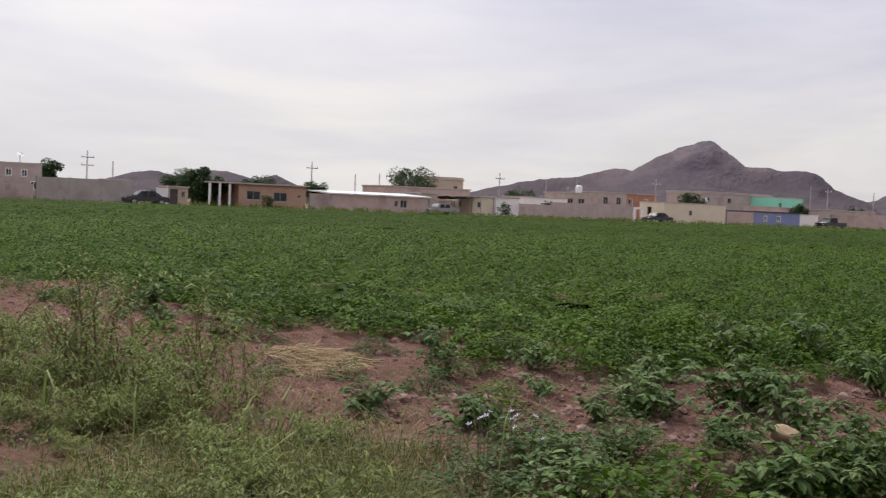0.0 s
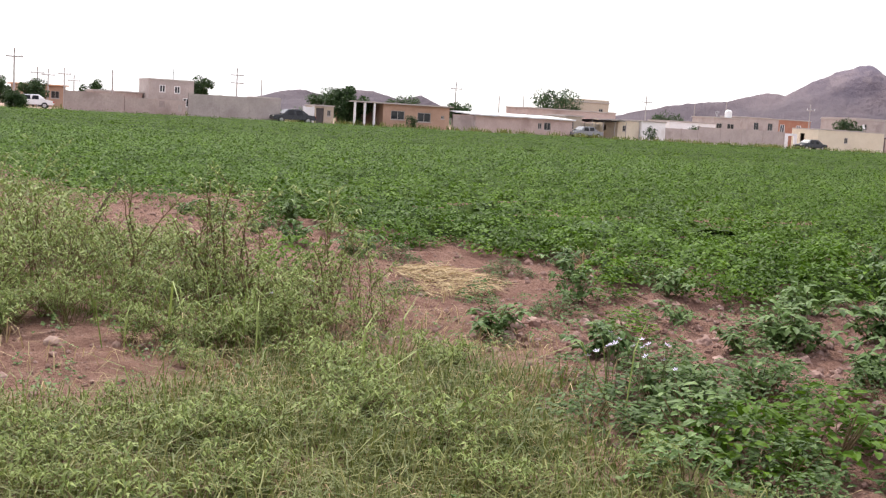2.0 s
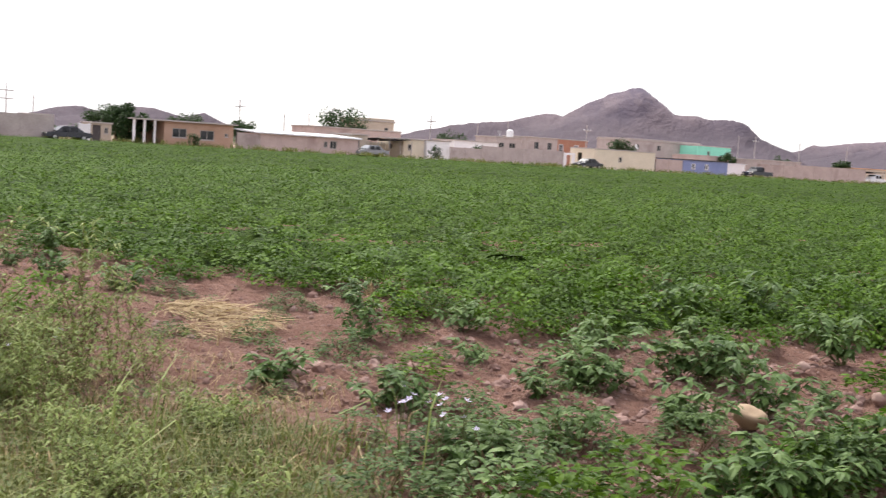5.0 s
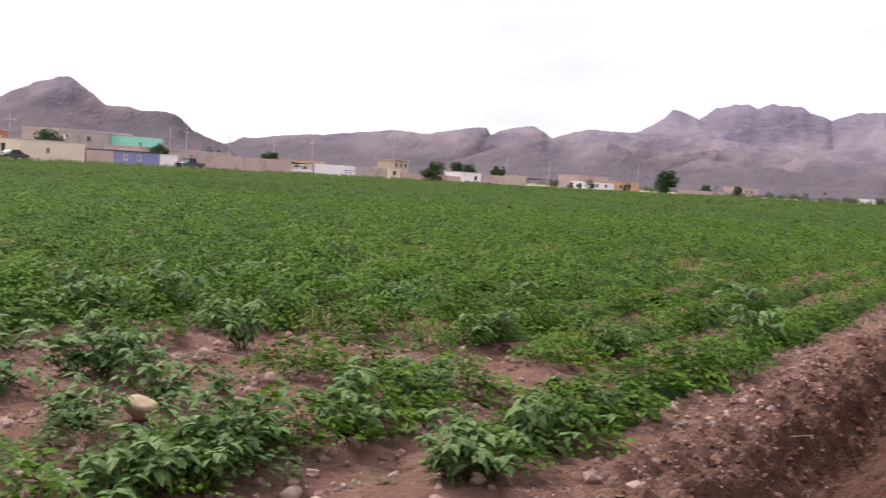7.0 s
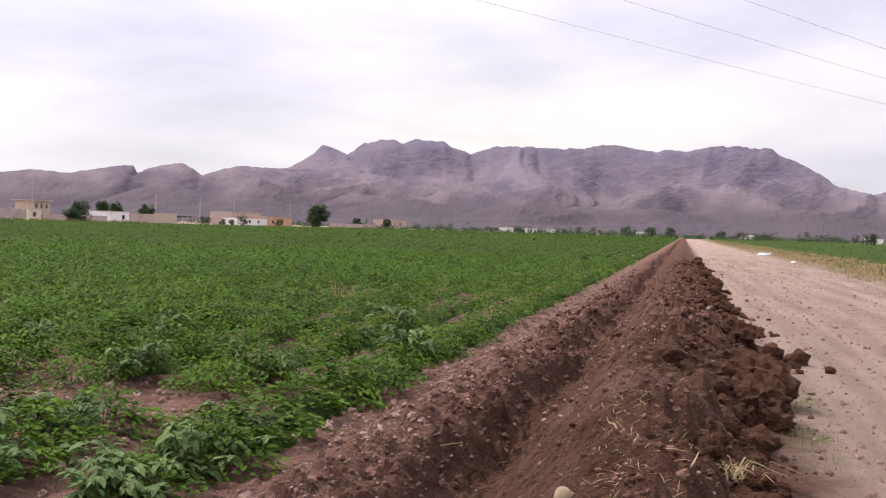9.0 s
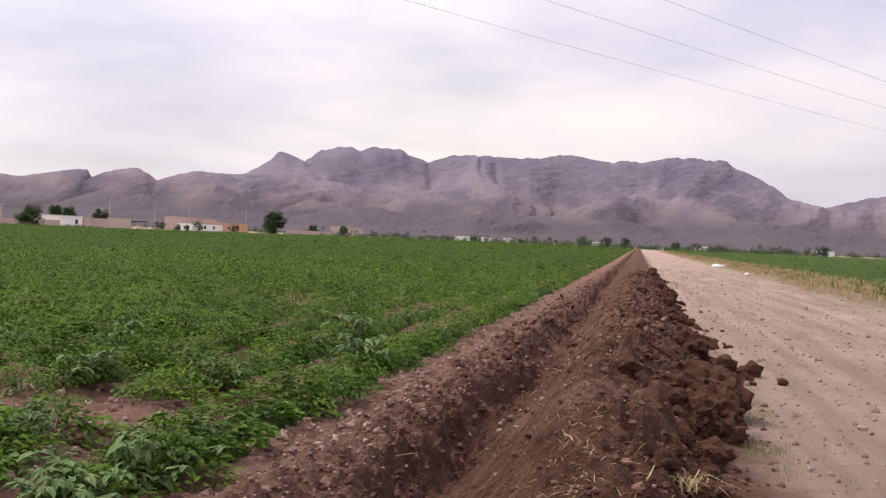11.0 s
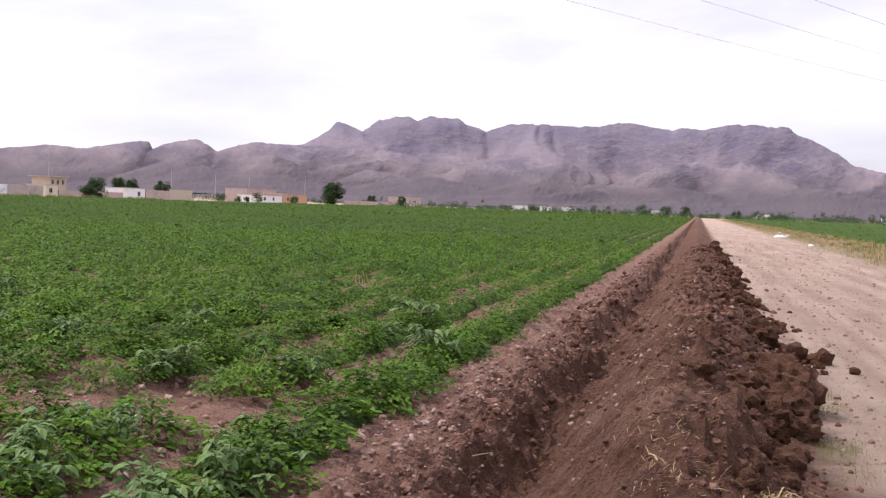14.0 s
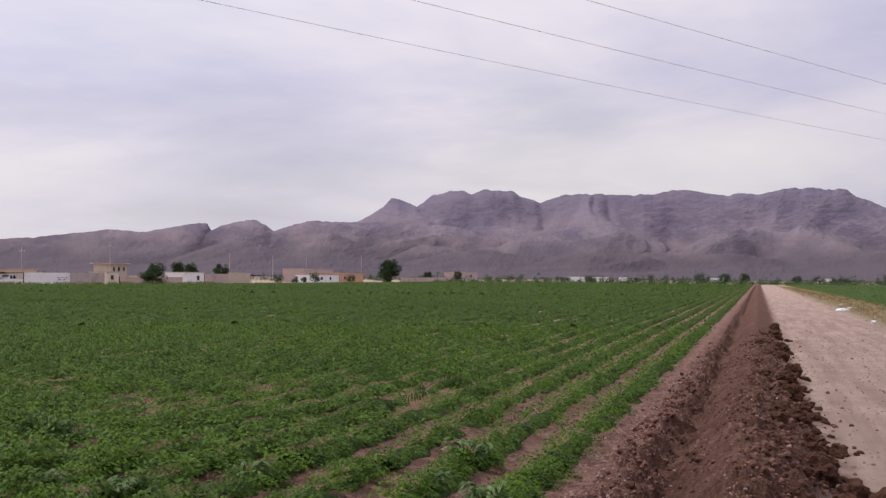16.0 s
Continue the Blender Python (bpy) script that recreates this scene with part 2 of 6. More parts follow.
GROUND = ground_material()
ROCK_HAZY = mountain_material()
CROP = leafy("crop_leaf", (0.014, 0.033, 0.003), (0.058, 0.122, 0.008), (0.138, 0.238, 0.020), shine=0.55, spec=0.1, patch=0.22, blotch=0.4, clump=0.78)
PALE = leafy("pale_weed_leaf", (0.038, 0.078, 0.018), (0.082, 0.148, 0.036), (0.168, 0.248, 0.078), shine=0.55, spec=0.2, patch=0.8)
CROP_FAR = leafy("crop_leaf_distant", (0.018, 0.042, 0.004), (0.050, 0.104, 0.007), (0.115, 0.190, 0.016), shine=0.7, spec=0.08, patch=0.06, blotch=0.5)
BUSH = leafy("bush_leaf", (0.024, 0.048, 0.010), (0.060, 0.110, 0.024), (0.125, 0.185, 0.055), shine=0.6, spec=0.2, patch=2.0)
WEED = leafy("weed_leaf", (0.068, 0.104, 0.018), (0.150, 0.200, 0.042), (0.28, 0.335, 0.098), shine=0.6, spec=0.25, patch=1.5)
GRASS = leafy("grass_blade", (0.050, 0.074, 0.012), (0.112, 0.145, 0.028), (0.23, 0.22, 0.070), shine=0.6, spec=0.25, patch=1.2)
DRY = leafy("dry_straw", (0.22, 0.15, 0.07), (0.36, 0.26, 0.13), (0.50, 0.39, 0.22), shine=0.7, spec=0.2, patch=2.0)
TREE = leafy("tree_leaf", (0.016, 0.036, 0.011), (0.03, 0.062, 0.018), (0.06, 0.105, 0.032), shine=0.6, spec=0.2, patch=0.4)
STEM = plain("green_stem", (0.09, 0.13, 0.04), (0.15, 0.12, 0.06), 20)
REDSTEM = plain("reddish_weed_stem", (0.13, 0.085, 0.042), (0.17, 0.12, 0.055), 20)
BARK = plain("bark", (0.09, 0.06, 0.04), (0.15, 0.11, 0.08), 5, bump=0.6, depth=0.03)
CLOD = plain("dug_clod_soil", (0.072, 0.034, 0.021), (0.128, 0.064, 0.041), 9, rough=0.97, spec=0.1, bump=1.0, depth=0.03)
PINKGRIT = leafy("pinkish_field_pebble", (0.14, 0.078, 0.058), (0.22, 0.135, 0.108), (0.36, 0.25, 0.21), shine=0.92, spec=0.12, through_light=0.0, patch=2.0)
CRUMB = leafy("loose_soil_crumb", (0.052, 0.024, 0.017), (0.105, 0.052, 0.037), (0.185, 0.101, 0.075), shine=0.97, spec=0.1, through_light=0.0, patch=2.5)
PEBBLE = leafy("mixed_pebble", (0.17, 0.10, 0.078), (0.27, 0.175, 0.138), (0.43, 0.33, 0.28), shine=0.9, spec=0.15, through_light=0.0, patch=2.0)
STONE = plain("field_stone", (0.25, 0.16, 0.125), (0.37, 0.265, 0.215), 14, rough=0.85, bump=0.4, depth=0.006)
TAN_STONE = plain("tan_river_stone", (0.30, 0.21, 0.12), (0.40, 0.295, 0.19), 9, rough=0.7, bump=0.2, depth=0.004)
WOODPOLE = plain("weathered_pole_wood", (0.36, 0.32, 0.30), (0.46, 0.42, 0.40), 3)
WIRE = plain("aluminium_cable", (0.58, 0.57, 0.58), (0.66, 0.65, 0.66), 3, rough=0.5, metal=0.2)
GALV = plain("galvanised_roof_sheet", (0.62, 0.64, 0.66), (0.75, 0.76, 0.78), 1.5, rough=0.45, metal=0.3, stain=(0.4, 0.34, 0.3))
CONCRETE = plain("concrete_block_wall", (0.38, 0.325, 0.30), (0.49, 0.42, 0.39), 0.9, stain=(0.25, 0.20, 0.185))
PINKWALL = plain("pinkish_block_wall", (0.43, 0.335, 0.30), (0.53, 0.42, 0.38), 0.8, stain=(0.29, 0.215, 0.19))
ADOBE = plain("adobe_plaster", (0.42, 0.27, 0.19), (0.5, 0.34, 0.25), 0.9, stain=(0.32, 0.2, 0.14))
CREAM = plain("cream_plaster", (0.66, 0.58, 0.44), (0.72, 0.64, 0.5), 0.8, stain=(0.5, 0.42, 0.33))
WHITE = plain("white_limewash", (0.80, 0.79, 0.78), (0.86, 0.85, 0.84), 0.8, stain=(0.55, 0.51, 0.47))
BLUEWALL = plain("blue_paint_wall", (0.20, 0.24, 0.42), (0.26, 0.30, 0.48), 0.8, stain=(0.18, 0.18, 0.28))
MINT = plain("mint_green_paint", (0.25, 0.68, 0.50), (0.30, 0.74, 0.56), 0.8)
ORANGE = plain("orange_paint", (0.56, 0.32, 0.19), (0.62, 0.38, 0.25), 0.8, stain=(0.45, 0.22, 0.12))
BRICK = plain("red_brick_wall", (0.38, 0.17, 0.11), (0.46, 0.24, 0.16), 1.2)
BEIGE = plain("beige_plaster", (0.48, 0.40, 0.31), (0.55, 0.47, 0.37), 0.8, stain=(0.38, 0.3, 0.24))
ROOFSLAB = plain("roof_concrete", (0.42, 0.37, 0.34), (0.52, 0.47, 0.43), 0.8)
BLUEBRIGHT = plain("bright_blue_paint", (0.08, 0.22, 0.62), (0.12, 0.28, 0.68), 0.8)
DARKROOM = plain("shaded_room", (0.10, 0.085, 0.075), (0.14, 0.12, 0.10), 2)
FRAME = plain("window_frame_metal", (0.30, 0.28, 0.26), (0.4, 0.38, 0.36), 4)
DOORM = plain("dark_metal_door", (0.06, 0.05, 0.05), (0.10, 0.085, 0.08), 3, rough=0.5)
TARP = plain("dark_shade_cloth", (0.025, 0.022, 0.024), (0.045, 0.04, 0.042), 3)
CARDARK = plain("dark_car_paint", (0.012, 0.014, 0.02), (0.02, 0.022, 0.03), 2, rough=0.25, spec=0.6, bump=0.0)
CARWHITE = plain("white_car_paint", (0.7, 0.7, 0.7), (0.78, 0.78, 0.78), 2, rough=0.25, spec=0.6, bump=0.0)
CARGREY = plain("grey_car_paint", (0.2, 0.21, 0.22), (0.25, 0.26, 0.27), 2, rough=0.25, spec=0.6, bump=0.0)
CARORANGE = plain("orange_vehicle_paint", (0.68, 0.30, 0.04), (0.72, 0.36, 0.06), 2, rough=0.3, spec=0.5, bump=0.0)
RUBBER = plain("tyre_rubber", (0.015, 0.015, 0.015), (0.025, 0.025, 0.025), 6)
RIM = plain("wheel_rim_metal", (0.4, 0.4, 0.4), (0.5, 0.5, 0.5), 6, rough=0.35, metal=0.8)
LAMP = plain("lamp_lens", (0.6, 0.56, 0.5), (0.7, 0.66, 0.6), 8, rough=0.2)
TAILLAMP = plain("tail_lamp_red", (0.4, 0.03, 0.02), (0.45, 0.04, 0.03), 8, rough=0.2)
PETAL = plain("pale_lilac_petal", (0.62, 0.55, 0.72), (0.75, 0.7, 0.82), 30)
PLASTIC = plain("white_plastic", (0.75, 0.75, 0.74), (0.82, 0.82, 0.81), 8, rough=0.4)


def glass_material():
    m = Mat("dark_window_glass", 0.06, 0.0, 0.5)
    m.color(m.ramp(m.noise(1.2, 3), (0.3, (0.012, 0.014, 0.017)), (0.8, (0.03, 0.034, 0.04))))
    return m.m


GLASS = glass_material()


def canopy_material():
    """The closed mass of leaves under the single leaves of the far rows, its inner shade painted in."""
    m = Mat("crop_canopy", 0.8, 0.0, 0.1)
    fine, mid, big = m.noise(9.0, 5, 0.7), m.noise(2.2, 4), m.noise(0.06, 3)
    # near-black end of the ramp paints the shade in gaps between leaves
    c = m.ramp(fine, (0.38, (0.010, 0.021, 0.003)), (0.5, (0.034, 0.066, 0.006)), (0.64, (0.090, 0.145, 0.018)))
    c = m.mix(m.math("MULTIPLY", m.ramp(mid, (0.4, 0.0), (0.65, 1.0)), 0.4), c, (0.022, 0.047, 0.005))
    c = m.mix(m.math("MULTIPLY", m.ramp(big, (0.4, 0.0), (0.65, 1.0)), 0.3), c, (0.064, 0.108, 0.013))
    m.color(c)
    m.bump(fine, 1.0, 0.12)
    return m.m


CANOPY_SHADED = canopy_material()

# ---- ways to build ----


def lattice(x, y, seed):
    """Smooth value noise from -1 to 1 over numpy arrays."""
    x, y = np.asarray(x, float), np.asarray(y, float)
    tab = np.random.RandomState(seed).uniform(-1, 1, (256, 256))
    xi, yi = np.floor(x).astype(int), np.floor(y).astype(int)
    fx, fy = x - xi, y - yi
    fx, fy = fx * fx * (3 - 2 * fx), fy * fy * (3 - 2 * fy)
    a, b = tab[xi & 255, yi & 255], tab[(xi + 1) & 255, yi & 255]
    c, d = tab[xi & 255, (yi + 1) & 255], tab[(xi + 1) & 255, (yi + 1) & 255]
    return (a * (1 - fx) + b * fx) * (1 - fy) + (c * (1 - fx) + d * fx) * fy


def fbm(x, y, seed, octaves=4, gain=0.5):
    out, amp = 0.0, 1.0
    for k in range(octaves):
        out = out + amp * lattice(np.asarray(x) * 2 ** k, np.asarray(y) * 2 ** k, seed + k)
        amp *= gain
    return out


def fast_mesh(name, verts, faces, material, smooth=False):
    """A mesh from numpy arrays of vertices and of faces that all have the same number of corners."""
    me = bpy.data.meshes.new(name)
    verts, faces = np.asarray(verts, np.float32), np.asarray(faces, np.int32)
    n, k = faces.shape
    me.vertices.add(len(verts))
    me.vertices.foreach_set("co", verts.ravel())
    me.loops.add(n * k)
    me.loops.foreach_set("vertex_index", faces.ravel())
    me.polygons.add(n)
    me.polygons.foreach_set("loop_start", np.arange(0, n * k, k, dtype=np.int32))
    me.polygons.foreach_set("use_smooth", np.full(n, smooth, dtype=bool))
    me.materials.append(material)
    me.update(calc_edges=True)
    me.validate()
    return me


def part(name, bm, material, parent=None, label=""):
    """Links a bmesh as one mesh object under a thing or a part."""
    me = bpy.data.meshes.new(name)
    bm.to_mesh(me)
    bm.free()
    me.materials.append(material)
    ob = new(name, me)
    if parent:
        ob.parent = parent
    if label:
        ob["label"] = label
    return ob


def part_mesh(name, me, parent=None, label=""):
    ob = new(name, me)
    if parent:
        ob.parent = parent
    if label:
        ob["label"] = label
    return ob


def thing(name, place, label, category, group="", turn=0.0):
    ob = new(name)
    ob.empty_display_size = 0.2
    ob.matrix_basis = pose(*place, 0, 0, turn)
    return tagged(ob, label, category, group)


def box(bm, x0, y0, z0, x1, y1, z1, bevel=0.0):
    """Adds a box, with slightly rounded edges where a bevel is given."""
    r = bmesh.ops.create_cube(bm, size=1.0, matrix=Matrix.Translation(((x0 + x1) / 2, (y0 + y1) / 2, (z0 + z1) / 2)) @ Matrix.Diagonal((x1 - x0, y1 - y0, z1 - z0, 1)))
    if bevel:
        bmesh.ops.bevel(bm, geom=list({e for v in r["verts"] for e in v.link_edges}), offset=bevel, segments=2, affect="EDGES")
    return bm


def rod(bm, a, b, r0, r1, sides=8):
    """Adds a tapered rod from a to b."""
    a, b = Vector(a), Vector(b)
    turn = (b - a).to_track_quat("Z", "Y").to_matrix().to_4x4()
    bmesh.ops.create_cone(bm, cap_ends=True, segments=sides, radius1=r0, radius2=r1, depth=(b - a).length, matrix=Matrix.Translation((a + b) / 2) @ turn)
    return bm


def lump(seed, size, squash=(1, 1, 0.75), rough=0.35, detail=2, fine=0.12):
    """A clod or stone: a ball pushed in and out by noise."""
    bm = bmesh.new()
    bmesh.ops.create_icosphere(bm, subdivisions=detail, radius=1.0)
    off = Vector((seed * 3.7, seed * 1.3, seed * 7.1))
    for v in bm.verts:
        d = 1 + rough * noise.noise(v.co * 1.3 + off) + fine * noise.noise(v.co * 4.1 + off) + fine * 0.5 * noise.noise(v.co * 9.0 + off)
        v.co = Vector((v.co.x * squash[0], v.co.y * squash[1], v.co.z * squash[2])) * d * size
    return bm


def scatter(template, places, turns, sizes, tilt=None):
    """Copies of a template (vertices, faces) at places, turned and sized: arrays for one joined mesh."""
    tv, tf = template
    n = len(places)
    c, s = np.cos(turns)[:, None], np.sin(turns)[:, None]
    x = tv[None, :, 0] * c - tv[None, :, 1] * s
    y = tv[None, :, 0] * s + tv[None, :, 1] * c
    z = np.repeat(tv[None, :, 2], n, 0)
    v = np.stack([x, y, z], -1) * np.asarray(sizes)[:, None, None] + np.asarray(places)[:, None, :]
    f = tf[None] + (np.arange(n) * len(tv))[:, None, None]
    return v.reshape(-1, 3), f.reshape(-1, tf.shape[1])


def joined(pieces):
    vs, fs, at = [], [], 0
    for v, f in pieces:
        vs.append(v)
        fs.append(f + at)
        at += len(v)
    return np.concatenate(vs), np.concatenate(fs)


def leaves(rng, centres, outs, lengths, widths, droop=0.35, fold=0.25, full=True):
    """Leaves as pointed ovals, folded along the middle and drooping at the tip. full: four triangles each, else two."""
    n = len(centres)
    outs = outs / np.linalg.norm(outs, axis=1, keepdims=True)
    side = np.cross(outs, np.array([0, 0, 1.0]) + rng.normal(0, 0.25, (n, 3)))
    side /= np.linalg.norm(side, axis=1, keepdims=True) + 1e-9
    up = np.cross(side, outs)
    L, W = lengths[:, None], widths[:, None]
    base = centres
    mid = base + outs * L * 0.45 + up * L * 0.02
    tip = base + outs * L * 0.95 - np.array([0, 0, 1.0]) * L * droop
    drop = np.array([0, 0, 1.0])
    if full:
        far = base + outs * L * 0.72 - drop * L * droop * 0.45
        a, b = base + outs * L * 0.25 + side * W * 0.44 + up * W * fold, base + outs * L * 0.25 - side * W * 0.44 + up * W * fold
        c, d = far + side * W * 0.36 + up * W * fold * 0.7, far - side * W * 0.36 + up * W * fold * 0.7
        v = np.stack([base, a, b, mid, c, d, tip], 1).reshape(-1, 3)
        f = np.array([[0, 3, 1], [0, 2, 3], [1, 3, 4], [3, 2, 5], [4, 3, 6], [3, 5, 6]])
        k = 7
    else:
        lf, rt = mid + side * W * 0.5 + up * W * fold, mid - side * W * 0.5 + up * W * fold
        v = np.stack([base, lf, rt, tip], 1).reshape(-1, 3)
        f = np.array([[0, 2, 1], [1, 2, 3]])
        k = 4
    f = (f[None] + (np.arange(n) * k)[:, None, None]).reshape(-1, 3)
    return v, f


def blade(rng, n, spread, height, width, lean=0.5):
    """Grass blades rising from a small patch, each bent over: four triangles."""
    a, r = rng.uniform(0, 2 * np.pi, n), spread * np.sqrt(rng.uniform(0, 1, n))
    base = np.stack([r * np.cos(a), r * np.sin(a), np.zeros(n)], 1)
    b = rng.uniform(0, 2 * np.pi, n)
    out = np.stack([np.cos(b), np.sin(b), np.zeros(n)], 1)
    side = np.stack([-np.sin(b), np.cos(b), np.zeros(n)], 1)
    h = height * rng.uniform(0.45, 1.1, n)[:, None]
    ln = lean * rng.uniform(0.3, 1.4, n)[:, None]
    w = width * rng.uniform(0.7, 1.3, n)[:, None] * 0.5
    up = np.array([0, 0, 1.0])
    m = base + up * h * 0.6 + out * h * ln * 0.35
    t = base + up * h * (1 - 0.35 * ln) + out * h * ln
    v = np.stack([base + side * w, base - side * w, m + side * w, m - side * w, t], 1).reshape(-1, 3)
    f = np.array([[0, 1, 2], [2, 1, 3], [2, 3, 4]])
    return v, (f[None] + (np.arange(n) * 5)[:, None, None]).reshape(-1, 3)


# ---- ground ----
ROW_FIRST, ROW_STEP = -2.02, 0.83       # the outermost row of the crop and the spacing of the rows


def ground_height(x, y):
    x, y = np.asarray(x, float), np.asarray(y, float)
    w = x + 0.07 * lattice(y * 0.5, y * 0 + 3.3, 5) + 0.05 * lattice(y * 2.1, y * 0 + 1.7, 6) + 0.13 * np.interp(x, [-1.6, -1.25, -0.95, -0.7], [0, 1, 1, 0]) * fbm(y * 2.6, x * 2.0, 8, 5, 0.65)
    foot = np.interp(y, [0, 5, 9, 13], [1.8, 1.6, 1.35, 1.05])
    w = np.where(w > 0.05, 0.05 + (w - 0.05) * foot, w)
    bank = np.interp(w, [-2.3, -1.75, -1.4, -1.2, -1.08, -0.95, -0.82, -0.5, -0.22, -0.08, 0.1, 0.4, 0.7, 1.0],
                     [0.0, 0.02, 0.0, -0.03, -0.17, -0.27, -0.23, 0.10, 0.41, 0.45, 0.38, 0.2, 0.03, -0.03])
    gain = np.interp(y, [-6, -3, 2, 4, 8, 14, 25, 80], [0.0, 0.9, 1.0, 1.04, 0.98, 0.8, 0.75, 0.7])
    up = np.where(bank > 0, bank * gain, bank * np.interp(y, [-6, -3], [0, 1]))
    near = np.interp(np.hypot(x, y), [25, 60], [1, 0])
    ridge = np.exp(-((w - 0.3) / 0.45) ** 2)
    clods = np.interp(w, [-0.2, 0.0, 0.55, 0.8], [0.15, 1.0, 1.0, 0.0])
    ditch = np.exp(-((w + 0.85) / 0.6) ** 2)
    strip = np.exp(-((w + 1.4) / 0.25) ** 2)
    earth = np.interp(w, [-1.9, -1.4, -1.1, 0.6, 0.9], [0.5, 0.9, 1.0, 1.0, 0.1]) * np.interp(y, [8, 22], [1, 0.5]) * (0.7 + 0.45 * (ridge + strip))
    z = up + near * (0.065 * ridge * fbm(x * 2.6, y * 2.2, 11, 2, 0.6) + 0.045 * (ridge + 0.5 * ditch + 0.7 * strip) * (np.abs(fbm(x * 6.5, y * 6.5, 15, 2, 0.6)) * 1.6 - 0.4) + 0.028 * ditch * fbm(x * 3.0, y * 2.4, 21, 2, 0.6)
                  + clods * (0.06 * (np.abs(fbm(x * 3.4, y * 3.1, 14, 3, 0.65)) * 1.5 - 0.45) + 0.035 * lattice(x * 8.3, y * 7.7, 19)) + earth * (0.026 * (np.abs(lattice(x * 14, y * 14, 16)) * 2 - 0.7) + 0.017 * lattice(x * 25, y * 25, 17) + 0.006 * lattice(x * 40, y * 40, 18)))
    field = np.clip((-1.6 - x) / 0.5, 0, 1) * np.clip((y + 6) / 4, 0, 1)
    rows = np.cos((x - ROW_FIRST) / ROW_STEP * 2 * np.pi)
    z = z + field * np.interp(np.hypot(x, y), [20, 40], [1, 0]) * (0.035 * rows * np.clip((y - 2.5) / 1.5, 0, 1) + 0.02 * fbm(x * 2.2, y * 2.2, 31, 4, 0.6))
    road = np.clip((x - 0.9) / 0.3, 0, 1) * np.clip((5.6 - x) / 0.5, 0, 1)
    z = z + near * road * (0.012 * fbm(x * 2.5, y * 1.2, 41, 3) - 0.03 * np.exp(-((x - 2.2) / 0.3) ** 2) - 0.03 * np.exp(-((x - 3.9) / 0.3) ** 2))
    z = z + np.clip((x - 5.2) / 0.8, 0, 1) * (0.06 + 0.03 * near * fbm(x, y, 51, 3))
    return z


def steps(*spans):
    out = []
    for a, b, d in spans:
        out.append(np.arange(a, b, d))
    return np.concatenate(out + [[spans[-1][1]]])


gx = steps((-4600, -1500, 310), (-1500, -300, 80), (-300, -40, 8), (-40, -12, 0.8), (-12, -2.6, 0.13), (-2.6, -1.9, 0.07), (-1.9, 1.0, 0.025), (1.0, 1.1, 0.05), (1.1, 1.2, 0.1), (1.2, 6, 0.13), (6, 30, 1.0), (30, 300, 15), (300, 4600, 330))
gy = steps((-900, -30, 60), (-30, -3, 0.9), (-3, 1.2, 0.14), (1.2, 2.0, 0.1), (2.0, 3.0, 0.03), (3.0, 7.5, 0.026), (7.5, 11, 0.045), (11, 20, 0.1), (20, 45, 0.4), (45, 120, 2.0), (120, 500, 8), (500, 4700, 140))
GXX, GYY = np.meshgrid(gx, gy)
gz = ground_height(GXX, GYY)
gi = np.arange(GXX.size).reshape(GXX.shape)
gf = np.stack([gi[:-1, :-1], gi[:-1, 1:], gi[1:, 1:], gi[1:, :-1]], -1).reshape(-1, 4)
ground = new("ground", fast_mesh("ground", np.stack([GXX, GYY, gz], -1).reshape(-1, 3), gf, GROUND, False))
tagged(ground, "reddish brown field soil with a dug ditch, earth bank and gravel farm road", "ground", kind="structure")


def lie(x, y):
    return float(ground_height(x, y))


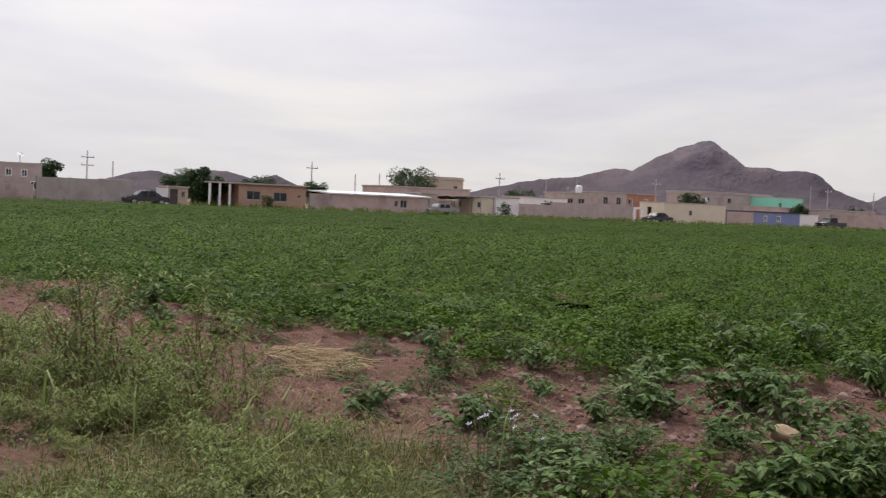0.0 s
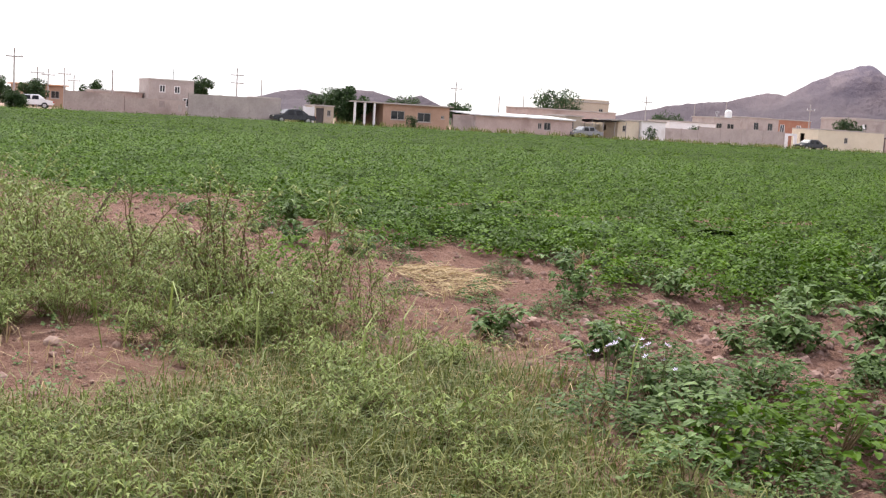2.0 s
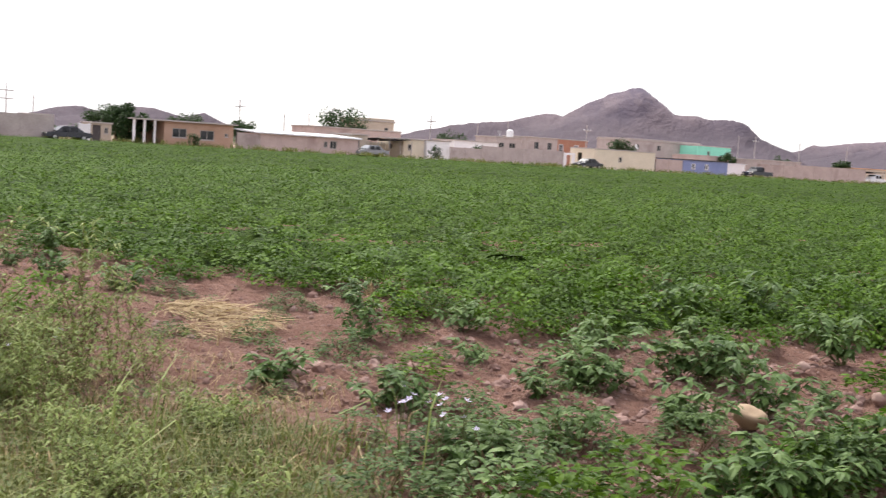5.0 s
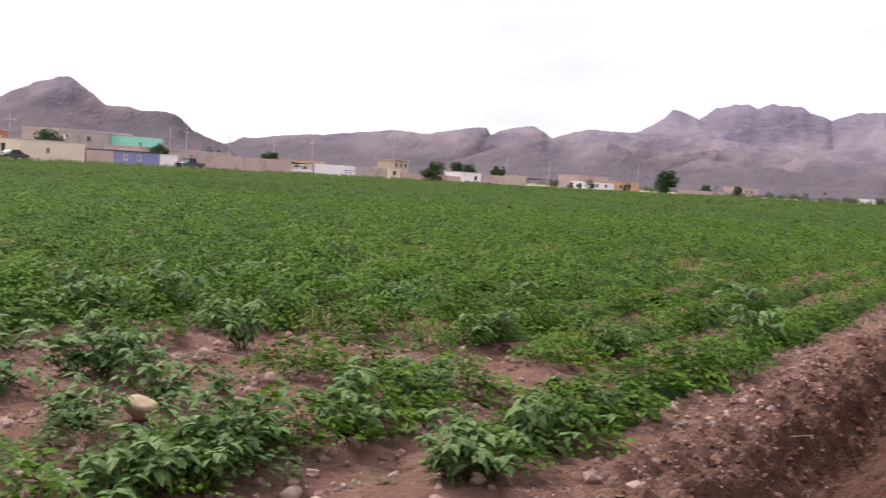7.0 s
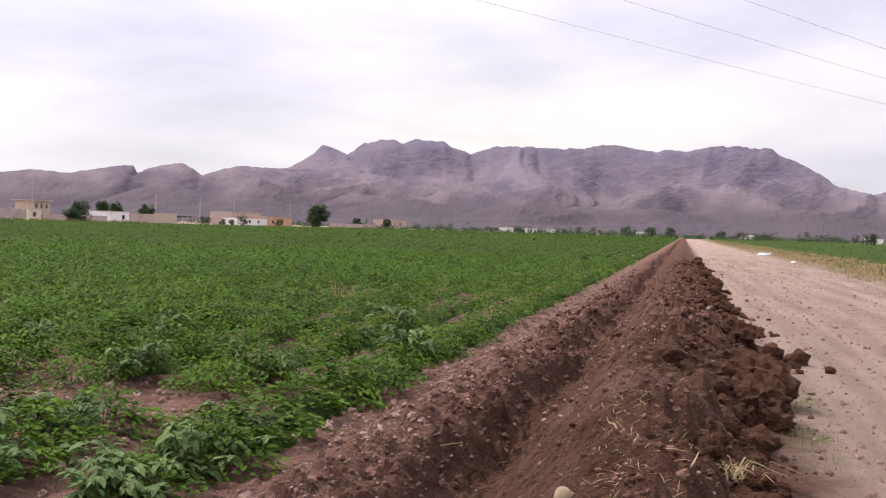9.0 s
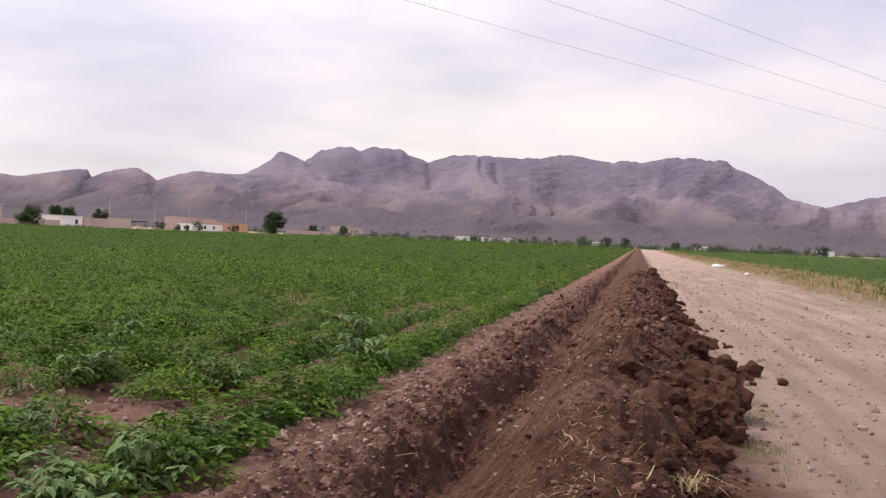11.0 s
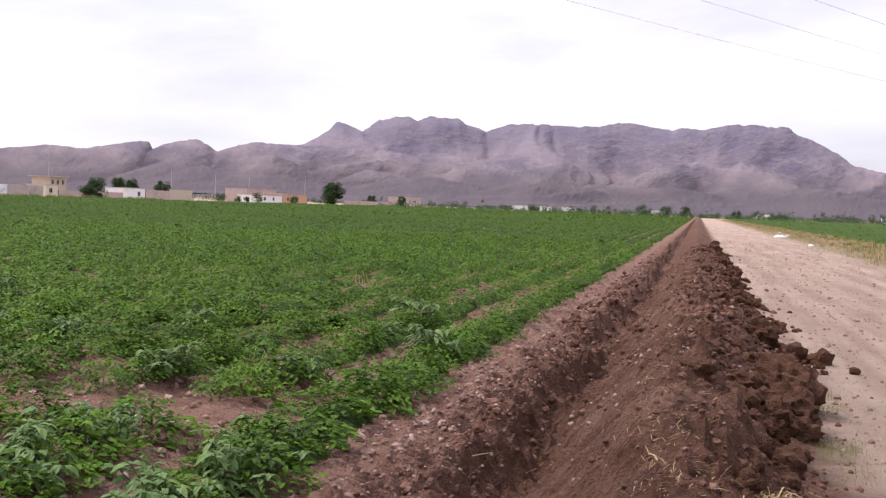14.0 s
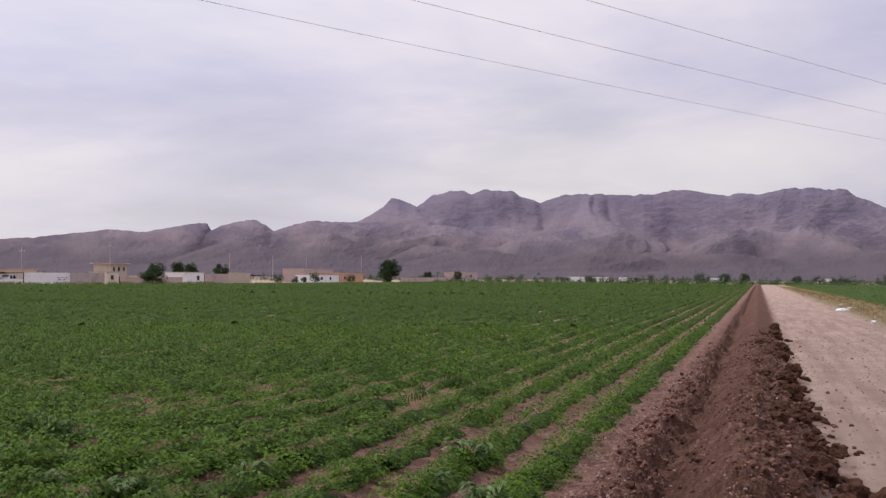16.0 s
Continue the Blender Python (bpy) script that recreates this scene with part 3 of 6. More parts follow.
# ---- mountains ----
def mountain(name, label, far, a0, a1, peaks, foot, seed, back=0.35):
    """A range seen from the field: peaks of (bearing, rise, width to either side, sharpness to either side), all in degrees."""
    az = np.arange(a0, a1, 0.09)
    r = np.concatenate([np.linspace(foot, 1.0, 40), np.linspace(1.0, 1.0 + back, 6)[1:]])
    crest = np.zeros_like(az)
    for c, h, wl_, wr_, pl, pr in peaks:
        d = az - c
        side = np.where(d > 0, 1 - (np.abs(d) / wl_) ** pl, 1 - (np.abs(d) / wr_) ** pr)
        crest = np.maximum(crest, h * np.clip(side, 0, 1))
    rough = 0.05 * fbm(az * 3.1, az * 0 + seed, seed, 4, 0.6)
    crest = crest * (1 + 0.1 * rough) + np.where(crest > 0.4, 0.35 * rough, 0)
    A, R = np.meshgrid(az, r)
    kernel = np.exp(-(np.arange(-90, 91) * 0.09 / 1.9) ** 2)
    soft = np.convolve(np.pad(crest, 90, mode="edge"), kernel / kernel.sum(), mode="valid")
    u = np.clip((R - foot) / (1 - foot), 0, 1)
    slant = A + (1 - u) ** 0.8 * (6.0 * lattice(A * 0.3, u * 5.0, seed + 2) + 3.0 * lattice(A * 0.9, u * 9.0, seed + 3))
    C = soft[None] * (1 - u ** 5) + np.interp(slant, az, crest) * u ** 5
    rise = np.where(R <= 1, 0.16 * u + 0.52 * u ** 2.2 + 0.32 * u ** 6, 1 - ((R - 1).clip(0) / back) ** 1.2)
    gx_, gy_ = np.radians(A) * far * R / 420.0, far * R / 620.0
    warp = 0.45 * lattice(gx_ * 1.3, gy_ * 1.3, seed + 5)
    gully = np.abs(fbm(gx_ * 1.2 + warp + 0.5 * gy_, gy_ * 0.8 + warp, seed + 9, 5, 0.55))
    spur = 1 - 0.8 * (gully - 0.25 + 0.18 * lattice(gx_ * 2.3 - gy_ * 1.6, gy_ * 2.8, seed + 4)) * np.clip(u, 0, 1) ** 0.7 * (1 - np.clip(u, 0, 1) ** 9)
    z = np.tan(np.radians(C)) * far * rise * spur
    edge = np.clip(np.minimum(A - a0, a1 - A) / 2.0, 0, 1)
    z = (z + 3.2 * np.clip(C / 0.5, 0, 1) * u) * edge - 2.0
    x, y = -np.sin(np.radians(A)) * far * R, np.cos(np.radians(A)) * far * R
    i = np.arange(A.size).reshape(A.shape)
    f = np.stack([i[:-1, 1:], i[:-1, :-1], i[1:, :-1], i[1:, 1:]], -1).reshape(-1, 4)
    ob = new(name, fast_mesh(name, np.stack([x, y, z], -1).reshape(-1, 3), f, ROCK_HAZY, True))
    return tagged(ob, label, "mountain", kind="structure")


mountain("mountain_hill", "bare purplish brown conical hill with long shoulders", 1800, 36.5, 62,
         [(45.64, 3.53, 6.2, 3.9, 1.5, 1.3), (49.7, 2.09, 5.5, 1.4, 1.5, 3.2), (41.28, 2.25, 12.0, 2.2, 1.6, 2.0), (47.56, 2.83, 3.8, 4.7, 1.43, 0.93), (42.93, 2.36, 9.5, 6.95, 4.5, 1.1), (51.54, 1.62, 7.4, 10.1, 1.6, 4.1)], 0.62, 3)
mountain("mountain_low_hills", "low far brown hills behind the village", 2600, 60, 84,
         [(71.75, 1.04, 3.5, 3.6, 1.75, 1.34), (68.57, 1.21, 3.5, 4.9, 2.3, 0.98), (66.13, 1.13, 3.5, 2.6, 1.06, 0.97), (78, 0.6, 5, 5, 1.3, 1.3)], 0.7, 7)
mountain("mountain_middle_range", "low rolling purplish mountain range with stepped crest", 2900, 6, 58,
         [(30.14, 2.1, 13.8, 10.6, 1.2, 1.2), (34.29, 1.63, 7.1, 22.9, 1.67, 4.5), (37.61, 1.3, 2.3, 8.9, 1.12, 1.67), (26.1, 2.49, 11.9, 0.77, 1.15, 1.32), (23.94, 2.64, 5.1, 2.8, 1.7, 1.6), (21.3, 2.66, 6.2, 8.4, 1.17, 2.0), (20.0, 2.61, 6.3, 11.5, 2.26, 3.7)], 0.6, 13)
mountain("mountain_massif", "long rugged purple grey mountain massif with rocky summit", 3300, -34, 24,
         [(17.38, 3.78, 7.9, 5.5, 0.75, 1.48), (15.29, 3.94, 2.6, 8.1, 1.49, 3.87), (14.11, 4.19, 5.05, 3.8, 1.77, 1.57), (12.87, 4.24, 5.5, 8.2, 1.26, 1.67), (11.71, 4.2, 4.4, 3.2, 3.3, 1.55), (8.47, 4.02, 6.8, 16.1, 1.62, 2.3),
          (4.36, 4.03, 11.6, 7.7, 1.9, 3.5), (3.85, 4.18, 7.2, 10.1, 1.5, 1.87), (0.8, 4.04, 8.8, 8.1, 1.28, 1.86), (-1.02, 4.24, 2.3, 8.2, 1.16, 2.5), (-1.8, 4.23, 5.9, 5.5, 2.2, 3.0), (-3.7, 4.15, 12.8, 4.3, 2.6, 1.33),
          (-5.6, 2.68, 2.6, 10.1, 0.7, 1.2), (-11.5, 2.8, 8.5, 9, 1.4, 1.5), (-19, 2.2, 9, 12, 1.5, 1.4)], 0.55, 23)

mountain("mountain_foothills", "low brownish foothills before the massif", 2450, -24, 30,
         [(24.5, 1.7, 5, 4, 1.3, 1.4), (20.3, 2.1, 4.0, 4.5, 1.6, 1.2), (13, 1.35, 6, 5, 1.5, 1.5), (7.5, 1.75, 4.5, 5, 1.2, 1.3), (1.5, 1.25, 6, 6, 1.4, 1.4), (-5, 1.4, 6, 7, 1.4, 1.4), (-14, 1.2, 7, 7, 1.4, 1.4)], 0.62, 37)

# ---- crop ----
rng = np.random.RandomState(4)


def crop_template(r, n, height, radius, size, full):
    """One bushy plant: leaves over and inside a low dome."""
    a = r.uniform(0, 2 * np.pi, n)
    q = np.sqrt(r.uniform(0.02, 1, n))
    lob = 1 + 0.25 * np.sin(3 * a + r.uniform(0, 6)) + r.normal(0, 0.08, n)
    top = height * (1 - 0.8 * q ** 2.0) * np.where(q > 0.45, r.uniform(0.5, 1.1, n), r.uniform(0.8, 1.1, n))
    skirt = r.uniform(0, 1, n) < 0.22
    q, top = np.where(skirt, r.uniform(0.55, 0.95, n), q), np.where(skirt, height * r.uniform(0.08, 0.4, n), top)
    c = np.stack([radius * q * lob * np.cos(a), radius * q * lob * np.sin(a), top], 1)
    o = np.stack([np.cos(a + r.normal(0, 0.7, n)), np.sin(a + r.normal(0, 0.7, n)), r.uniform(-0.1, 0.4, n)], 1)
    L = size * r.uniform(0.7, 1.3, n)
    return leaves(r, c - o * size * 0.4, o, L, L * r.uniform(0.5, 0.68, n), 0.2, 0.2, full)


def cover(x, y):
    """How dense the crop stands: thin at the field's ragged corner, in its gaps and along the footpath."""
    x, y = np.asarray(x, float), np.asarray(y, float)
    d = 0.98 + 0.2 * fbm(x * 0.35, y * 0.35, 61, 2) + np.interp(x, [-9, -5], [0.24, 0.12]) * lattice(x * 1.1, y * 0.8, 66)
    start = np.interp(x, [-40, -14, -11.5, -9, -7.5, -6.0, -4.4, -3.6, -2.6, -1.7], [-1.5, 0.6, 2.6, 3.4, 3.8, 4.3, 5.1, 4.3, 3.8, 4.0])
    low = np.where(x > -9, 0.2, 0.1) * (y > start - 1.7) * (x < -2.4)
    d = np.maximum(d * np.clip((y - start) / 0.5, 0, 1), low)
    for cx, cy, rx, ry, k in ((-4.3, 5.5, 0.9, 1.3, 0.95), (-12.8, 1.6, 2.0, 1.3, 0.9), (-7.4, 3.4, 1.6, 0.8, 0.8), (-2.6, 6.2, 0.45, 2.0, 0.5), (-9.0, 8.5, 0.7, 0.6, 0.8), (-5.6, 9.5, 0.5, 1.2, 0.5), (-7.9, 4.6, 0.6, 0.6, 0.97), (-4.75, 7.0, 0.4, 0.6, 0.95), (-7.2, 3.0, 1.1, 0.8, 0.97)):
        d = d * (1 - k * np.exp(-((x - cx) / rx) ** 2 - ((y - cy) / ry) ** 2))
    return d


def row_places(r, spacing, inner, outer, x_end, jitter, y_end=426):
    xs = np.arange(ROW_FIRST, x_end, -ROW_STEP)
    ys = np.arange(-2.0, y_end, spacing)
    X, Y = np.meshgrid(xs, ys)
    X = X.ravel() + r.normal(0, jitter, X.size)
    Y = Y.ravel() + r.uniform(-0.5, 0.5, Y.size) * spacing
    D = np.hypot(X, Y)
    keep = (D >= inner) & (D < outer) & (r.uniform(0, 1, X.size) < cover(X, Y))
    return X[keep], Y[keep]


NEAR_TO, MID_TO, FAR_TO = 12.5, 46.0, 130.0


def vigour(x):
    """The outer rows stand lower and narrower, with bare furrows between them; further in they close."""
    return np.interp(x, [-9.0, -5.5, -4.5], [0.98, 0.96, 0.88])



near_meshes = [fast_mesh("crop_plant", *crop_template(rng, 460, 0.27, 0.33, 0.056, True), CROP) for _ in range(6)]
next_meshes = [fast_mesh("crop_plant", *crop_template(rng, 400, 0.28, 0.33, 0.058, False), CROP) for _ in range(6)]
nx, ny = row_places(rng, 0.37, 0.0, NEAR_TO, -14, 0.035)


def stalk_mesh(name, r, n, height, spread, thick, material):
    bm = bmesh.new()
    for _ in range(n):
        a = r.uniform(0, 6.28)
        rod(bm, (0, 0, -0.03), (math.cos(a) * spread * r.uniform(0.3, 1), math.sin(a) * spread * r.uniform(0.3, 1), height * r.uniform(0.6, 1)), thick, thick * 0.5, 5)
    me = bpy.data.meshes.new(name)
    bm.to_mesh(me)
    bm.free()
    me.materials.append(material)
    return me


crop_stalk = stalk_mesh("stalk", rng, 6, 0.15, 0.13, 0.005, STEM)
for i, (x, y) in enumerate(zip(nx, ny)):
    ob = thing("crop_plant", (x, y, 0), "bushy green crop plant in a field row", "crop plant", "crop plants in rows")
    part_mesh("foliage", (near_meshes if math.hypot(x, y) < 7.5 else next_meshes)[i % 6], ob)
    part_mesh("stalk", crop_stalk, ob)["kind"] = "stuff"
    s = rng.uniform(0.75, 1.12) * float(vigour(x))
    ob.matrix_basis = pose(x, y, lie(x, y) - 0.02, rng.normal(0, 4), rng.normal(0, 4), rng.uniform(0, 360)) @ Matrix.Diagonal((s, s, s * rng.uniform(0.8, 1.1), 1))


def crop_stuff(name, label, templates, X, Y, size, material, lift=0.0):
    Z = ground_height(X, Y) + lift
    pick = rng.randint(0, len(templates), len(X))
    pieces = []
    for k, tpl in enumerate(templates):
        s = pick == k
        if s.any():
            pieces.append(scatter(tpl, np.stack([X[s], Y[s], Z[s]], 1), rng.uniform(0, 2 * np.pi, s.sum()), size * vigour(X[s]) * rng.uniform(0.65, 1.2, s.sum())))
    ob = new(name, fast_mesh(name, *joined(pieces), material))
    return tagged(ob, label, "crop", kind="stuff")


def canopy(name, inner, outer, x_end, along, wide, high, y_end=426):
    """Row by row, the lumpy mass of leaves beneath the single leaves."""
    xs, ys = np.arange(ROW_FIRST, x_end, -ROW_STEP), np.arange(-2.0, y_end, along)
    across, profile = np.array([-1.0, -0.72, -0.2, 0.3, 0.78, 1.0]), np.array([0.0, 0.62, 1.0, 0.92, 0.55, 0.0])
    X, Y, K = np.meshgrid(xs, ys, np.arange(6), indexing="ij")
    full = np.clip((np.minimum(cover(X, Y), np.minimum(cover(X, Y - 0.9), cover(X + 0.3, Y + 0.5))) - 0.5) / 0.3, 0, 1)
    lump_ = 0.70 + 0.70 * lattice(X * 5.1, Y * 2.2, 91) + 0.25 * lattice(X * 9.0 + K * 1.3, Y * 4.0, 92)
    Z = ground_height(X, Y) - 0.03 + high * profile[K] * np.clip(lump_, 0.25, 1.1) * full * vigour(X)
    X = X + across[K] * wide * vigour(X) * (0.9 + 0.3 * lattice(X * 3.0, Y * 2.3, 93)) * full
    i = np.arange(X.size).reshape(X.shape)
    f = np.stack([i[:, :-1, :-1], i[:, 1:, :-1], i[:, 1:, 1:], i[:, :-1, 1:]], -1)
    D = np.hypot(X, Y)[:, :-1, :-1]
    f = f[(D >= inner) & (D < outer) & ((full[:, :-1, :-1] > 0.02) | (full[:, 1:, :-1] > 0.02))]
    used, back_ = np.unique(f, return_inverse=True)
    V = np.stack([X, Y, Z], -1).reshape(-1, 3)[used]
    ob = new(name, fast_mesh(name, V, back_.reshape(-1, 4), CANOPY_SHADED, True))
    return tagged(ob, "dense green mass of crop foliage in rows, with shaded gaps painted dark", "crop", kind="stuff")


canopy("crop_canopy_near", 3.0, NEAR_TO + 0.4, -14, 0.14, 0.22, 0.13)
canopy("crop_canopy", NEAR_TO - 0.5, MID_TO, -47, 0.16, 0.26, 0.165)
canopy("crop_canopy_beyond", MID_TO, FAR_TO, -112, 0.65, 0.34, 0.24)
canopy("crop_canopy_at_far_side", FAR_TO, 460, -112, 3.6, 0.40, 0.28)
for inner, outer, count, leaf in ((NEAR_TO, 22.0, 150, 0.064), (22.0, MID_TO, 60, 0.088)):
    mx_, my_ = row_places(rng, 0.40, inner, outer, -47, 0.05)
    crop_stuff("crop_rows", "dense rows of leafy green crop", [crop_template(rng, count, 0.31, 0.33, leaf, False) for _ in range(10)], mx_, my_, 1.0, CROP)
fx_, fy_ = row_places(rng, 0.55, MID_TO, FAR_TO, -112, 0.06)
crop_stuff("crop_rows_beyond", "dense rows of leafy green crop", [crop_template(rng, 5, 0.34, 0.44, 0.16, False) for _ in range(10)], fx_, fy_, 1.0, CROP_FAR)
vx_, vy_ = row_places(rng, 2.0, FAR_TO, 460, -112, 0.1)
crop_stuff("crop_rows_at_far_side", "green crop at the far side of the field", [crop_template(rng, 3, 0.38, 0.6, 0.32, False) for _ in range(8)], vx_, vy_, 1.0, CROP_FAR)
rx_ = np.concatenate([rng.uniform(9.2, 30, 3600), rng.uniform(30, 110, 3500)])
ry_ = np.concatenate([rng.uniform(30, 420, 3600), rng.uniform(120, 420, 3500)])
crop_stuff("crop_across_road", "low green crop across the farm road", [crop_template(rng, 9, 0.34, 1.2, 0.3, False) for _ in range(5)], rx_, ry_, 1.0, CROP_FAR)
AX, AY = np.meshgrid(np.concatenate([np.arange(9.0, 40, 0.5), np.arange(40, 118, 3.0)]), np.concatenate([np.arange(26, 120, 0.8), np.arange(120, 428, 3.0)]))
ai = np.arange(AX.size).reshape(AX.shape)
AZ = 0.05 + np.clip((AX - 9.2) / 0.8, 0, 1) * (0.22 + 0.10 * lattice(AX * 1.9, AY * 1.1, 95))
across = new("crop_canopy_across_road", fast_mesh("crop_canopy_across_road", np.stack([AX, AY, AZ], -1).reshape(-1, 3), np.stack([ai[:-1, :-1], ai[:-1, 1:], ai[1:, 1:], ai[1:, :-1]], -1).reshape(-1, 4), CANOPY_SHADED, True))
tagged(across, "low green crop across the farm road", "crop", kind="stuff")

# ---- bank, road and verge ----
def clod_mesh(k, detail):
    bm = lump(k + 1, 1.0, (1.0, 0.9, 0.8), 0.42, detail, 0.2)
    off = Vector((k * 2.1, 5.0, k))
    for v in bm.verts:
        v.co *= 1 + 0.16 * noise.noise(v.co * 3.4 + off) + 0.20 * abs(noise.noise(v.co * 6.5 + off)) + 0.13 * noise.noise(v.co * 13.0 + off) + 0.10 * noise.noise(v.co * 26.0 + off)
    me = bpy.data.meshes.new("soil_clod")
    bm.to_mesh(me)
    bm.free()
    me.materials.append(CLOD)
    return me


big_clods, small_clods = [clod_mesh(k, 4) for k in range(6)], [clod_mesh(k + 6, 3) for k in range(6)]


def clod(x, y, size, k, sink=0.35, tall=1.0):
    ob = new("soil_clod", (big_clods if size > 0.13 else small_clods)[k % 6])
    ob.matrix_basis = pose(x, y, lie(x, y) + size * (0.7 * tall - sink), rng.uniform(-15, 15), rng.uniform(-15, 15), rng.uniform(0, 360)) @ Matrix.Diagonal((size, size, size * tall, 1))
    return tagged(ob, "dark brown clod of dug earth beside the ditch", "clod", "clods along the bank")


# heaps of clods that slid from the bank towards the road: (out, along, largest, reach of the heap)
for i, (x, y, s, reach) in enumerate(((0.58, 8.45, 0.24, 0.1), (0.55, 7.55, 0.19, 0.12), (0.40, 7.3, 0.15, 0.12), (0.34, 6.4, 0.14, 0.15), (0.36, 5.6, 0.11, 0.16), (0.3, 4.6, 0.09, 0.15), (0.45, 9.3, 0.14, 0.15), (0.55, 11.6, 0.17, 0.2), (0.85, 11.4, 0.13, 0.15), (1.1, 11.3, 0.10, 0.15), (0.6, 12.3, 0.15, 0.2), (0.62, 14.4, 0.15, 0.2), (0.9, 14.4, 0.1, 0.15),
                                      (0.5, 15.9, 0.17, 0.2), (0.6, 17.5, 0.15, 0.3), (0.5, 19.5, 0.18, 0.3), (0.5, 22, 0.17, 0.3), (0.65, 24.5, 0.16, 0.2), (0.5, 28, 0.18, 0.3), (0.6, 33, 0.18, 0.2), (0.5, 40, 0.2, 0.3), (0.6, 47, 0.2, 0.2))):
    clod(x, y, s, i, 0.35, 1.05)
    for k in range(11):
        out = abs(rng.normal(0, reach))
        clod(x + out - 0.1, y + rng.normal(0, 0.2) - 0.3 * out, s * rng.uniform(0.2, 0.62) * (1 - 0.3 * min(out, 1.0)), i + k, 0.25, rng.uniform(0.7, 1.0))
for i in range(70):
    y = 4.0 + 34 * rng.uniform() ** 1.4
    clod(rng.normal(0.3, 0.13), y, rng.uniform(0.045, 0.11), i, 0.3, rng.uniform(0.7, 1.0))


def lump_template(k, detail, squash, fine=0.15):
    bm = lump(k + 40, 1.0, squash, 0.45, detail, fine)
    bmesh.ops.triangulate(bm, faces=bm.faces[:])
    v = np.array([v.co[:] for v in bm.verts])
    f = np.array([[c.index for c in p.verts] for p in bm.faces])
    bm.free()
    return v, f


crumb_t = [lump_template(k, 1, (1, 0.8, 0.65)) for k in range(5)]
lump_t = [lump_template(k + 9, 2, (1, 0.85, 0.75), 0.4) for k in range(5)]


def crumbs(name, label, X, Y, S, material, category="soil", shapes=crumb_t):
    Z = ground_height(X, Y) + S * 0.2
    pieces, pick = [], rng.randint(0, 5, len(X))
    for k in range(5):
        s = pick == k
        pieces.append(scatter(shapes[k], np.stack([X[s], Y[s], Z[s]], 1), rng.uniform(0, 6.28, s.sum()), S[s]))
    return tagged(new(name, fast_mesh(name, *joined(pieces), material)), label, category, kind="stuff")


n = 6500
Y = 1.8 + 36 * rng.uniform(0, 1, n) ** 1.9
S = np.exp(rng.normal(-4.65, 0.5, n)) * np.clip(Y / 6, 0.6, 2.2)
X = np.where(rng.uniform(0, 1, n) < 0.55, rng.normal(0.3, 0.26, n), rng.uniform(-1.5, 0.6, n))
crumbs("bank_crumbs", "loose dark crumbs of earth on the bank and in the ditch", X, Y, np.minimum(S, 0.05), CRUMB)
n = 2000
Y = 2.4 + 22 * rng.uniform(0, 1, n) ** 2.0
X = np.where(rng.uniform(0, 1, n) < 0.55, rng.normal(0.24, 0.2, n), rng.normal(-1.22, 0.13, n))
crumbs("bank_lumps", "loose dark lumps of dug earth on the bank and along the ditch edge", X, Y, np.minimum(np.exp(rng.normal(-4.1, 0.45, n)) * np.clip(Y / 7, 0.7, 1.6), 0.06), CRUMB, shapes=lump_t)
n = 4200
Y = 2.0 + 26 * rng.uniform(0, 1, n) ** 1.9
crumbs("ditch_pebbles", "small pinkish pebbles beside the ditch", np.where(rng.uniform(0, 1, n) < 0.8, rng.normal(-1.5, 0.17, n), rng.uniform(-1.3, 0.3, n)), Y, rng.uniform(0.003, 0.017, n) * np.clip(Y / 6, 0.6, 1.5), PINKGRIT, "pebbles")
n = 5500
Y = 2.5 + 60 * rng.uniform(0, 1, n) ** 2.1
crumbs("road_gravel", "loose pale gravel on the farm road", rng.uniform(0.7, 5.6, n), Y, np.exp(rng.normal(-4.45, 0.5, n)), PINKGRIT, "gravel")
n = 1700
crumbs("field_gravel", "reddish gravel and stones on bare field soil", np.concatenate([rng.normal(-4.3, 0.9, n), rng.uniform(-9, -2.2, n), rng.uniform(-13.5, -5.0, n)]), np.concatenate([rng.normal(4.6, 1.4, n), rng.uniform(-0.3, 7, n), rng.normal(2.1, 0.7, n)]), np.minimum(np.exp(rng.normal(-4.45, 0.5, 3 * n)), 0.045), PINKGRIT, "gravel")

n = 700
crumbs("field_stones", "small reddish stones in the soil between the rows", rng.uniform(-6.0, -1.35, n), 2.6 + 7 * rng.uniform(0, 1, n) ** 1.4, rng.uniform(0.012, 0.04, n), PINKGRIT, "stones", lump_t)

stone_meshes = []
for k in range(5):
    bm = lump(k + 21, 1.0, (1.0, 0.75, 0.6), 0.3, 3, 0.05)
    for p in bm.faces:
        p.smooth = True
    me = bpy.data.meshes.new("stone")
    bm.to_mesh(me)
    bm.free()
    me.materials.append(STONE)
    stone_meshes.append(me)


def stone(x, y, size, k=0, label="reddish field stone lying on the soil", lift=0.25):
    ob = new("stone", stone_meshes[k % 5])
    ob.matrix_basis = pose(x, y, lie(x, y) + size * lift, 0, 0, rng.uniform(0, 360)) @ Matrix.Diagonal((size, size, size, 1))
    return tagged(ob, label, "stone", "stones in the field")


